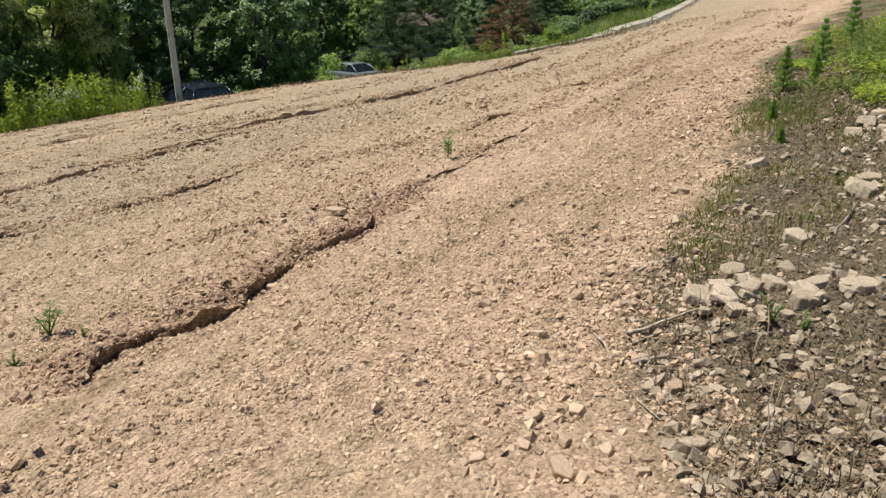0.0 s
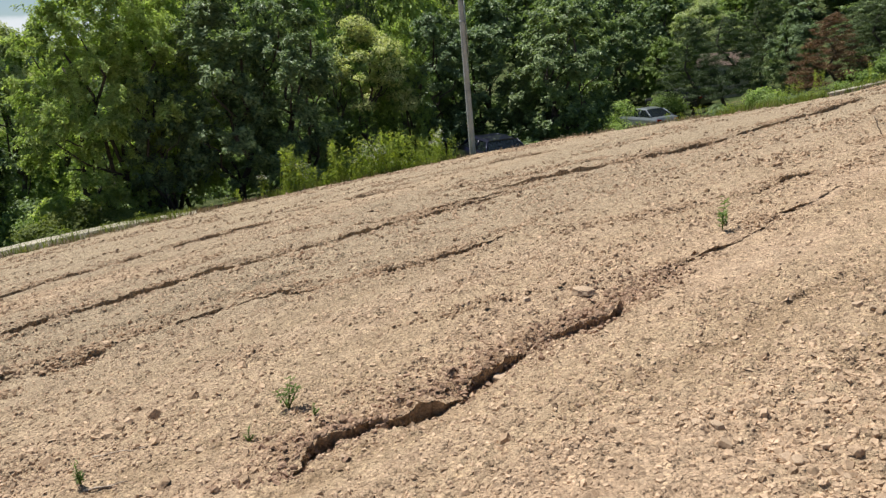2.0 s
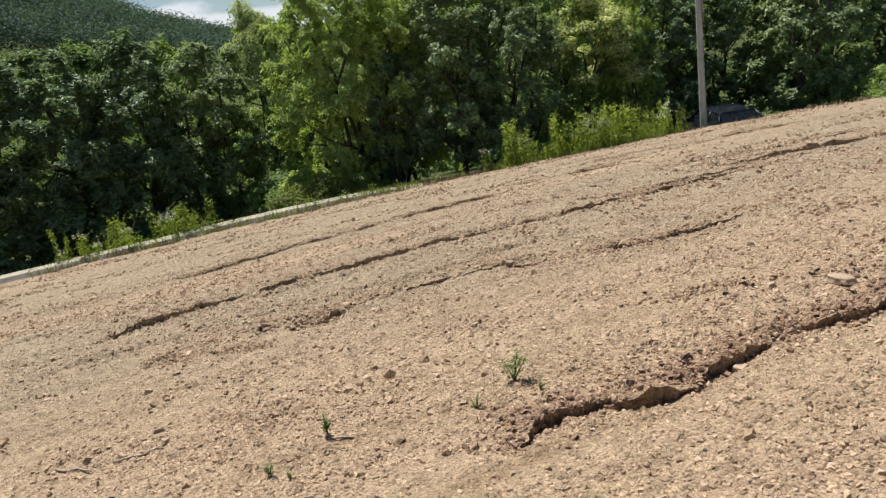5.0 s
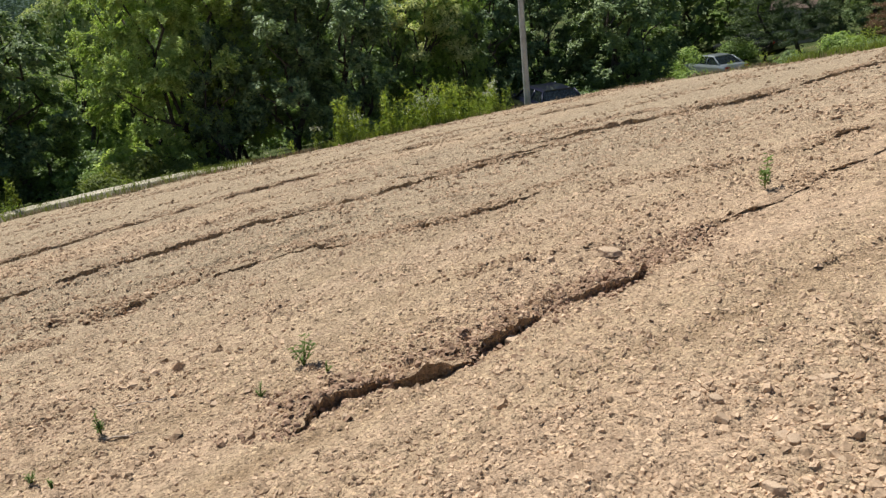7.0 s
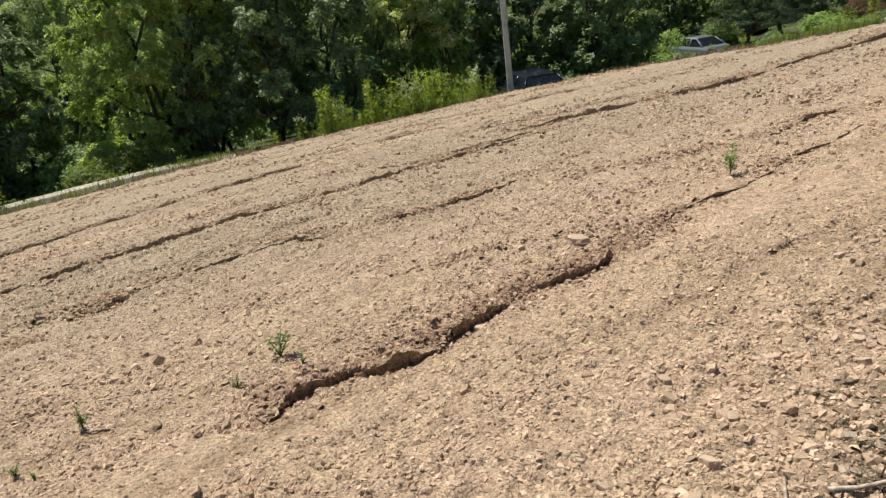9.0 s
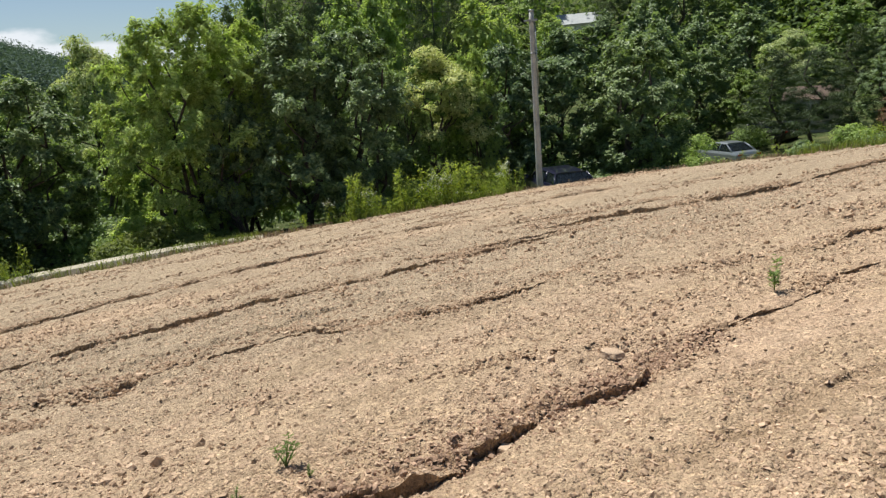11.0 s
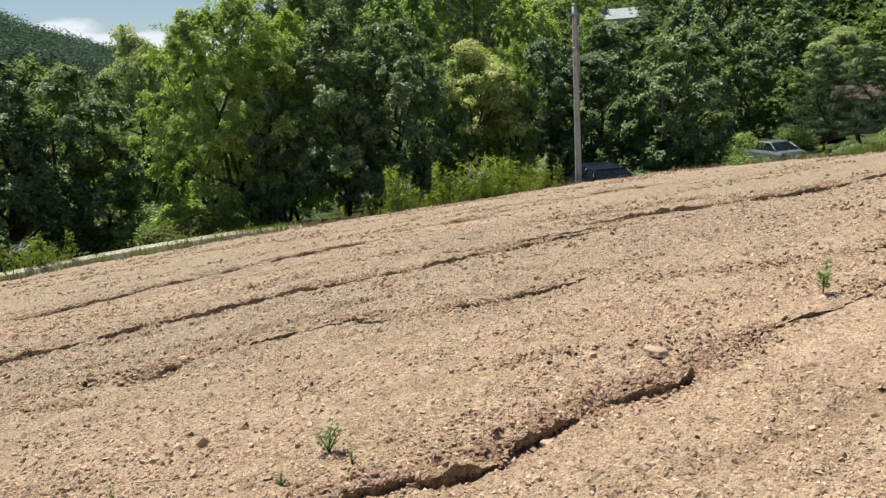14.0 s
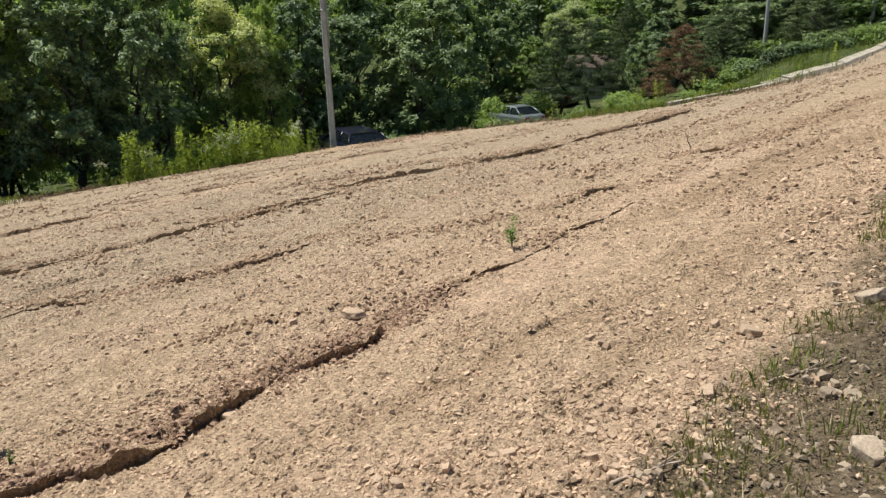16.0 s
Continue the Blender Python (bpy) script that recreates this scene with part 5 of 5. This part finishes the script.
tuft = np.vstack([tuft, np.repeat(bank, 14, 0) + rng.normal(0, 0.25, (len(bank) * 14, 2))])
grass_sheet("edge_grass", tuft[:, 0], tuft[:, 1], 0.23, M_GRASS, "rough green grass along the field's far edge", 0.010)
lawn = np.array([edge_at(random.uniform(43, 58), random.uniform(0.3, 3.0)) for _ in range(420)])
lawn = np.repeat(lawn, 14, 0) + rng.normal(0, 0.2, (len(lawn) * 14, 2))
grass_sheet("rough_lawn", lawn[:, 0], lawn[:, 1], 0.2, M_OLIVE, "sunlit olive-green rough grass beyond the kerb", 0.012)
tuft = edge_tufts([(3, 23, 170), (38, 46, 90)])
grass_sheet("edge_stubble", tuft[:, 0], tuft[:, 1], 0.13, M_STRAW, "low dry stubble along the field's far edge", 0.010)
pts = np.array([edge_at(random.uniform(-22, 72), random.gauss(-0.2, 0.2)) for _ in range(160)] + [edge_at(random.uniform(42, 72), random.gauss(-0.25, 0.12)) for _ in range(230)] + [edge_at(random.uniform(-22, -9), random.gauss(-0.3, 0.15)) for _ in range(160)])
tuft = np.repeat(pts, 6, 0) + rng.normal(0, 0.06, (len(pts) * 6, 2))
grass_sheet("kerb_grass", tuft[:, 0], tuft[:, 1], 0.12, M_STRAW, "dry grass stalks standing before the kerb", 0.006)

# the stony verge: litter, dry stalks and green tufts
vx, vy = field_places(52000, rng, 0.9, 13)
ok = ~on_field(vx, vy, 0.0) & (along(vx, vy, EDGE)[1] < 0) & (vx > 0.2)
vx, vy = vx[ok], vy[ok]
ly = 1.0 + 11 * rng.random(20000) ** 1.3
lx = np.interp(ly, [q[1] for q in VERGE[1:13]], [q[0] for q in VERGE[1:13]]) + 2.8 * rng.random(20000) ** 0.7 - 0.3 * rng.random(20000) ** 2
far_leaf = np.clip(np.hypot(lx, ly) / 3.0, 0.8, 3.0)
v, f = leaf_arrays(np.stack([lx, ly, top(lx, ly) + rng.uniform(0.0, 0.02, len(lx))], 1), rng.normal(0, 0.5, (len(lx), 3)) + np.array([0, 0, 1.0]), 0.016 * far_leaf, 0.007 * far_leaf, rng, 0.3)
tagged(new("verge_litter", np_mesh("verge_litter", v, f, M_LITTER)), "brown dead leaves covering the verge's soil", "litter", kind="stuff")
nl = len(vx)
v, f = leaf_arrays(np.stack([vx, vy, top(vx, vy) + rng.uniform(0.0, 0.02, nl)], 1), rng.normal(0, 0.28, (nl, 3)) + np.array([0, 0, 1.0]), 0.019, 0.008, rng, 0.3)
tagged(new("leaf_litter", np_mesh("leaf_litter", v, f, M_LITTER)), "brown dead leaves and twigs littering the verge", "litter", kind="stuff")
pick = rng.random(nl) < 0.07
grass_sheet("verge_straw", vx[pick], vy[pick], 0.09, M_STRAW, "short dry grass stalks on the verge", 0.003)
gn = fbm(vx, vy, 1.1, 4, 95) + 0.25 * smooth(4.5, 8, vy)
pick = (gn > 0.2) & (vy > 3.9) & (rng.random(nl) < 0.5)
tx, ty = np.repeat(vx[pick], 3) + rng.normal(0, 0.03, pick.sum() * 3), np.repeat(vy[pick], 3) + rng.normal(0, 0.03, pick.sum() * 3)
grass_sheet("verge_grass", tx, ty, 0.09, M_GRASS, "thin green grass growing on the verge", 0.004)


gx, gy = rng.uniform(1.2, 3.6, 1500), rng.uniform(3.2, 8.0, 1500)
ok = (gx > np.interp(gy, [3.5, 4.7, 5.65, 7.45, 10], [1.05, 1.75, 2.25, 3.1, 4.3])) & (gx < np.interp(gy, [3.5, 4.7, 5.65, 7.45, 10], [1.9, 2.9, 3.3, 4.1, 5.3])) & (rng.random(1500) < np.clip(0.5 + 2.2 * fbm(gx, gy, 2.3, 3, 97), 0, 1))
gx, gy = np.repeat(gx[ok], 12), np.repeat(gy[ok], 12)
grass_sheet("verge_tufts", gx + rng.normal(0, 0.08, len(gx)), gy + rng.normal(0, 0.08, len(gx)), 0.06, M_OLIVE, "low olive-green grass tufts at the verge's margin", 0.0035)


def fir_sapling(x, y, tall, seed):
    gen = np.random.default_rng(seed)
    root = tagged(new("fir_sapling"), "young bright-green fir sapling on the verge", "sapling", "saplings on the verge")
    root.matrix_basis = pose(x, y, top1(x, y) - 0.02)
    tube("stem", [(0, 0, 0), (0.01, 0, tall * 0.5), (0, 0.01, tall)], [0.008, 0.006, 0.003], M_BARK, root, 5)
    n = int(1100 * tall / 0.6)
    u = gen.uniform(0.05, 1, n)
    a = gen.uniform(0, 2 * math.pi, n)
    whorl = np.round(u * 7) / 7
    u = 0.7 * whorl + 0.3 * u
    r = tall * 0.25 * (1.12 - u) * gen.uniform(0.05, 1, n)
    c = np.stack([np.cos(a) * r, np.sin(a) * r, u * tall + r * 0.5], 1)
    v, f = leaf_arrays(c, np.stack([-np.sin(a), np.cos(a), gen.normal(0, 0.4, n)], 1), 0.075, 0.010, gen, 0.1, -0.6)
    child("needles", np_mesh("needles", v, f, M_SAPLING), root)


for i, (x, y, h) in enumerate([(3.87, 8.43, 0.50), (4.81, 9.55, 0.66), (6.28, 11.65, 0.72), (4.45, 8.9, 0.35), (3.2, 7.1, 0.22), (2.85, 6.1, 0.14)]):
    fir_sapling(x, y, h, 300 + i)


def fern_patch(x, y, wide, tall, seed, material, label):
    gen = np.random.default_rng(seed)
    root = tagged(new("weed_clump"), label, "weed", "green clumps on the verge")
    root.matrix_basis = pose(x, y, top1(x, y))
    n = 420
    a, q = gen.uniform(0, 2 * math.pi, n), np.sqrt(gen.random(n))
    c = np.stack([np.cos(a) * q * wide, np.sin(a) * q * wide, tall * gen.random(n) * (1.1 - 0.6 * q)], 1)
    v, f = leaf_arrays(c, gen.normal(0, 0.5, (n, 3)) + np.array([0, 0, 1.0]), 0.06, 0.02, gen, 0.2)
    child("leaves", np_mesh("leaves", v, f, material), root)
    for _ in range(7):
        a, q = gen.uniform(0, 2 * math.pi), gen.uniform(0.2, 0.8) * wide
        tube("stem", [(math.cos(a) * q * 0.6, math.sin(a) * q * 0.6, -0.02), (math.cos(a) * q, math.sin(a) * q, tall * 0.9)], [0.004, 0.002], material, root, 4)


for i in range(34):
    y = random.uniform(7.2, 14.5)
    x = 0.46 * y + random.uniform(0.2, 2.0) * (y / 9)
    fern_patch(x, y, random.uniform(0.15, 0.4), random.uniform(0.08, 0.24), 400 + i, random.choice((M_GRASS, M_OLIVE, M_OLIVE, M_WEED)), "low yellow-green weeds growing on the verge")


for i in range(16):
    y = random.uniform(8.6, 13)
    x = 0.46 * y + random.uniform(0.3, 1.7) * (y / 9)
    fern_patch(x, y, random.uniform(0.25, 0.5), random.uniform(0.25, 0.45), 440 + i, random.choice((M_GRASS, M_WEED)), "leafy yellow-green weeds round the saplings")


def sprout(x, y, tall, seed, leaves=26):
    gen = np.random.default_rng(seed)
    root = tagged(new("seedling"), "small green seedling growing out of bare soil", "weed", "seedlings on the field")
    root.matrix_basis = pose(x, y, top1(x, y) - 0.005, 0, 0, gen.uniform(0, 360))
    for s in range(3):
        lean = gen.normal(0, 0.22, 2) * tall
        h = tall * (1.0 if s == 0 else gen.uniform(0.45, 0.8))
        tube("stem", [(0, 0, 0), (lean[0] * 0.4, lean[1] * 0.4, h * 0.5), (lean[0], lean[1], h)], [0.005, 0.004, 0.002], M_SPROUT, root, 5)
        u = gen.uniform(0.15, 1, leaves)
        a = gen.uniform(0, 2 * math.pi, leaves)
        out = np.stack([np.cos(a), np.sin(a), np.full(leaves, 0.5)], 1)
        c = np.stack([lean[0] * u, lean[1] * u, h * u], 1) + out * tall * 0.11
        v, f = leaf_arrays(c, np.stack([-np.cos(a) * 0.6, -np.sin(a) * 0.6, np.ones(leaves)], 1), tall * 0.26, tall * 0.055, gen, 0.2, -0.3)
        child("leaves", np_mesh("leaves", v, f, M_SPROUT), root)


for i, (x, y, h) in enumerate([(-2.34, 3.88, 0.22), (0.05, 7.35, 0.30), (-2.95, 2.85, 0.15), (-2.94, 2.42, 0.09), (-2.27, 3.40, 0.08), (-2.1, 3.8, 0.07), (-2.7, 2.38, 0.06), (1.35, 2.72, 0.12), (1.46, 2.66, 0.09)]):
    sprout(x, y, h, 500 + i)


# ---------- sticks ----------
def stick(x0, y0, x1, y1, r, lift0=0.012, lift1=0.012, fork=False, label="dry grey-brown stick lying on the ground"):
    a, b = np.array([x0, y0, top1(x0, y0) + lift0]), np.array([x1, y1, top1(x1, y1) + lift1])
    root = tagged(new("stick"), label, "stick", "fallen sticks")
    p = limb_path(a, b, rng, n=6, crook=0.018)
    tube("shaft", p, np.linspace(r, r * 0.55, 6), M_STICK, root, 6)
    if fork:
        q = p[3] + (p[4] - p[2]) * 0.7 + np.array([0.04, 0.05, 0.03])
        tube("twig", [p[3], (p[3] + q) / 2, q], [r * 0.6, r * 0.45, r * 0.3], M_STICK, root, 5)


for x0, y0, x1, y1, r, fork in [
    (0.74, 2.71, 1.10, 2.86, 0.008, False), (0.75, 2.66, 1.02, 2.80, 0.007, False), (0.62, 2.78, 0.70, 2.08, 0.006, True), (0.70, 2.45, 0.86, 2.53, 0.009, False),
    (-3.06, 3.07, -2.75, 3.18, 0.006, False), (-2.72, 2.74, -2.57, 2.85, 0.006, False), (-4.41, 1.91, -4.08, 1.99, 0.009, False), (-4.05, 2.11, -3.85, 2.34, 0.010, True),
    (1.36, 1.98, 1.50, 1.95, 0.007, False), (0.95, 3.4, 1.2, 3.55, 0.007, True), (1.6, 4.3, 1.9, 4.45, 0.007, True), (2.0, 3.6, 2.25, 3.9, 0.008, True),
]:
    stick(x0 * 1.05, y0 * 1.028, x1 * 1.05, y1 * 1.028, r, fork=fork)
stick(1.95, 12.3, 1.85, 12.32, 0.010, 0.0, 0.26, True, "reddish dead twig standing upright in bare soil")
stick(0.88, 1.72, 0.93, 1.80, 0.0025, 0.0, 0.30, True, "thin dead stalk standing on the verge")

# ---------- power poles and line ----------
def power_pole(x, y, height, r0, r1, label, fittings=True):
    z = float(land(np.array([x]), np.array([y]))[0])
    root = tagged(new("power_pole"), label, "pole", "power poles")
    root.matrix_basis = pose(x, y, z)
    n = 16
    path = [(0, 0, -0.4 + (height + 0.4) * i / (n - 1)) for i in range(n)]
    tube("shaft", path, np.linspace(r0, r1, n), M_POLE, root, 18)
    if fittings:
        tube("top_cap", [(0, 0, height - 0.02), (0, 0, height + 0.05)], [r1 + 0.01, r1 + 0.005], M_STEEL, root, 14)
        for h in (height - 0.35, height - 1.4):
            tube("steel_band", [(0, 0, h - 0.03), (0, 0, h + 0.03)], [r1 + 0.02, r1 + 0.02], M_STEEL, root, 14)
        tube("conduit", [(r1 * 0.9 + 0.05, -0.02, height - 0.4), (r1 + 0.06, -0.02, height - 2.6)], [0.02, 0.02], M_STEEL, root, 8)
        part("insulator_bracket", box_bm(0.5, 0.06, 0.06, (0, -r1, height - 0.3), 0.008), M_STEEL, root)
    return Vector((x, y, z + height))


P1 = power_pole(-9.05, 25.4, 6.4, 0.118, 0.085, "weathered grey concrete power pole at the field edge")
power_pole(*polar(-9.9, 41), 6.6, 0.10, 0.07, "slim grey concrete power pole beside the wood")
power_pole(*polar(-16.1, 46), 6.6, 0.10, 0.07, "slim grey concrete power pole beside the wood")
P0 = power_pole(*polar(96, 18), 8.2, 0.16, 0.11, "weathered grey concrete power pole beyond the trees")
for a, b, sag in ((P1, P0, 0.5),):
    n = 24
    pts = [a.lerp(b, i / (n - 1)) - Vector((0, 0, 0.12 + sag * 4 * (i / (n - 1)) * (1 - i / (n - 1)))) for i in range(n)]
    root = tagged(new("power_cable"), "thin black power cable strung between poles", "cable")
    tube("wire", pts, [0.007] * n, M_CABLE, root, 6)


# ---------- parked vehicles ----------
def loft(sections):
    """A closed skin through matching rings of points."""
    bm = bmesh.new()
    rings = [[bm.verts.new(p) for p in s] for s in sections]
    for r0, r1 in zip(rings, rings[1:]):
        k = len(r0)
        for i in range(k):
            bm.faces.new((r0[i], r0[(i + 1) % k], r1[(i + 1) % k], r1[i]))
    bm.faces.new(rings[0][::-1])
    bm.faces.new(rings[-1])
    bmesh.ops.recalc_face_normals(bm, faces=bm.faces[:])
    return bm


def vehicle(name, x, y, heading, paint, label, tall=1.45, boxy=False):
    """A car 4.7 m long that points along its own +x."""
    root = tagged(new(name), label, "car", "parked cars")
    root.matrix_basis = pose(x, y, float(land(np.array([x]), np.array([y]))[0]) + 0.02, 0, 0, heading)
    W = 0.9
    belt = 0.92 if not boxy else 1.02

    def ring(px, half, lo, hi):
        return [(px, -half * 0.93, lo), (px, -half, lo + 0.15), (px, -half, hi - 0.16), (px, -half * 0.9, hi), (px, half * 0.9, hi), (px, half, hi - 0.16), (px, half, lo + 0.15), (px, half * 0.93, lo)]

    nose = 0.62 if not boxy else 0.8
    body = loft([ring(-2.35, 0.72, 0.36, 0.78), ring(-2.25, 0.84, 0.24, belt + 0.03), ring(-1.7, W, 0.2, belt + 0.06), ring(-0.6, W, 0.18, belt + 0.03), ring(0.8, W, 0.18, belt), ring(1.6, W * 0.98, 0.2, belt - 0.07), ring(2.15, 0.82, 0.24, nose + 0.12), ring(2.35, 0.66, 0.34, nose)])
    bmesh.ops.bevel(body, geom=body.edges[:], offset=0.02, segments=2, affect="EDGES")
    shell = part("body", body, paint, root)
    rear = -1.75 if not boxy else -2.15

    def slab(a, b, thick):
        bm = bmesh.new()
        v = [bm.verts.new(p) for p in a + b]
        bm.faces.new(v)
        ret = bmesh.ops.solidify(bm, geom=bm.faces[:], thickness=thick)
        bmesh.ops.recalc_face_normals(bm, faces=bm.faces[:])
        return bm

    rf, rr, hw, bw = 0.35, (-0.95 if not boxy else -1.75), 0.62, 0.80
    roof = loft([[(rr, -hw, tall - 0.09), (rr, -hw + 0.1, tall - 0.03), (rr, hw - 0.1, tall - 0.03), (rr, hw, tall - 0.09), (rr, 0, tall - 0.10)], [((rf + rr) / 2, -hw - 0.02, tall - 0.07), ((rf + rr) / 2, -hw + 0.1, tall), ((rf + rr) / 2, hw - 0.1, tall), ((rf + rr) / 2, hw + 0.02, tall - 0.07), ((rf + rr) / 2, 0, tall - 0.08)], [(rf, -hw, tall - 0.10), (rf, -hw + 0.1, tall - 0.04), (rf, hw - 0.1, tall - 0.04), (rf, hw, tall - 0.10), (rf, 0, tall - 0.11)]])
    part("roof", roof, paint, root)
    fb = 1.2
    part("rear_window", slab([(rear, -bw + 0.08, belt + 0.04), (rear, bw - 0.08, belt + 0.04)], [(rr, hw - 0.03, tall - 0.08), (rr, -hw + 0.03, tall - 0.08)], 0.02), M_GLASS, root, "dark tinted rear window")
    part("windscreen", slab([(fb, -bw + 0.06, belt - 0.02), (fb, bw - 0.06, belt - 0.02)], [(rf, hw - 0.03, tall - 0.09), (rf, -hw + 0.03, tall - 0.09)], 0.02), M_GLASS, root, "dark tinted windscreen")
    for s in (-1, 1):
        mid = (rf + rr) / 2 - 0.1
        part("side_window", slab([(fb - 0.1, s * bw, belt), (mid + 0.05, s * bw, belt + 0.01)], [(mid + 0.05, s * hw, tall - 0.09), (rf, s * hw, tall - 0.10)], 0.02), M_GLASS, root, "dark tinted side window")
        part("side_window", slab([(mid - 0.04, s * bw, belt + 0.01), (rear + 0.15, s * bw, belt + 0.04)], [(rr, s * hw, tall - 0.10), (mid - 0.04, s * hw, tall - 0.09)], 0.02), M_GLASS, root, "dark tinted side window")
        for (ax, az_), (bx, bz) in (((fb, belt - 0.02), (rf, tall - 0.08)), ((mid, belt), (mid, tall - 0.08)), ((rear, belt + 0.04), (rr, tall - 0.08))):
            tube("pillar", [(ax, s * (bw + 0.005), az_), ((ax + bx) / 2, s * ((bw + hw) / 2 + 0.02), (az_ + bz) / 2), (bx, s * (hw + 0.005), bz)], [0.045, 0.035, 0.035], paint, root, 6)
        part("tail_lamp", box_bm(0.06, 0.30, 0.14, (-2.31, s * 0.62, 0.80), 0.015), M_RED, root, "red tail lamp")
        part("headlamp", box_bm(0.08, 0.30, 0.12, (2.24, s * 0.58, 0.62), 0.015), M_LAMP, root, "clear headlamp")
        part("mirror", box_bm(0.10, 0.18, 0.13, (0.95, s * 1.0, belt + 0.06), 0.03), paint, root)
        for wx in (-1.4, 1.4):
            arch = new("wheel")
            arch.parent = root
            arch.matrix_basis = pose(wx, s * 0.80, 0.32, 90, 0, 0)
            bm = bmesh.new()
            bmesh.ops.create_cone(bm, cap_ends=True, segments=24, radius1=0.33, radius2=0.33, depth=0.21)
            bmesh.ops.bevel(bm, geom=[e for e in bm.edges if e.calc_face_angle(0) > 1], offset=0.04, segments=2, affect="EDGES")
            part("tyre", bm, M_TYRE, arch)
            bm = bmesh.new()
            bmesh.ops.create_cone(bm, cap_ends=True, segments=18, radius1=0.21, radius2=0.21, depth=0.23)
            part("rim", bm, M_RIM, arch)
    part("rear_bumper", box_bm(0.14, 1.5, 0.18, (-2.31, 0, 0.45), 0.04), paint, root)
    part("licence_plate", box_bm(0.03, 0.5, 0.12, (-2.39, 0, 0.66), 0.005), M_PLATE, root, "pale blank plate")
    return root


vehicle("sedan", *polar(7.6, 49.5), 132, M_SILVER, "silver-grey sedan parked on the low ground below the trees")
vehicle("hatchback", *polar(5.3, 56), 150, M_BLACK_PAINT, "dark car parked behind the silver sedan", 1.45)
vehicle("hatchback", *polar(19.9, 30.2), 128, M_BLUE, "dark-blue car parked in the trees' deep shade", 1.5, True)


# ---------- buildings on the slope ----------
def shed(x, y, z, turn, ln, wd, ht, roof_mat, label):
    root = tagged(new("house"), label, "house", "houses on the slope")
    root.matrix_basis = pose(x, y, z, 0, 0, turn)
    for sx, sy, at in ((ln, 0.2, (0, -wd / 2, ht / 2 - 1)), (ln, 0.2, (0, wd / 2, ht / 2 - 1)), (0.2, wd - 0.2, (-ln / 2 + 0.1, 0, ht / 2 - 1)), (0.2, wd - 0.2, (ln / 2 - 0.1, 0, ht / 2 - 1))):
        part("wall", box_bm(sx, sy, ht + 2, at), M_WALL, root)
    for s in (-1, 1):
        bm = box_bm(ln + 0.6, wd * 0.62, 0.08, bevel=0.01)
        part("roof", bm, roof_mat, root, local=pose(0, s * wd * 0.27, ht + wd * 0.13, s * -26, 0, 0))
    for wx in (-ln * 0.25, ln * 0.25):
        part("window", box_bm(1.1, 0.06, 1.0, (wx, -wd / 2 - 0.11, ht * 0.55), 0.01), M_GLASS, root)


hx, hy = polar(17.9, 97)
shed(hx, hy, ground_z(hx, hy), 20, 5, 5, 2.6, M_ROOF, "low house with a pale sheet roof among the trees")
hx, hy = polar(2.0, 58)
shed(hx, hy, ground_z(hx, hy) + 0.3, -10, 3, 3, 1.8, M_RUST_ROOF, "small shed with a brown sheet roof among the pines")
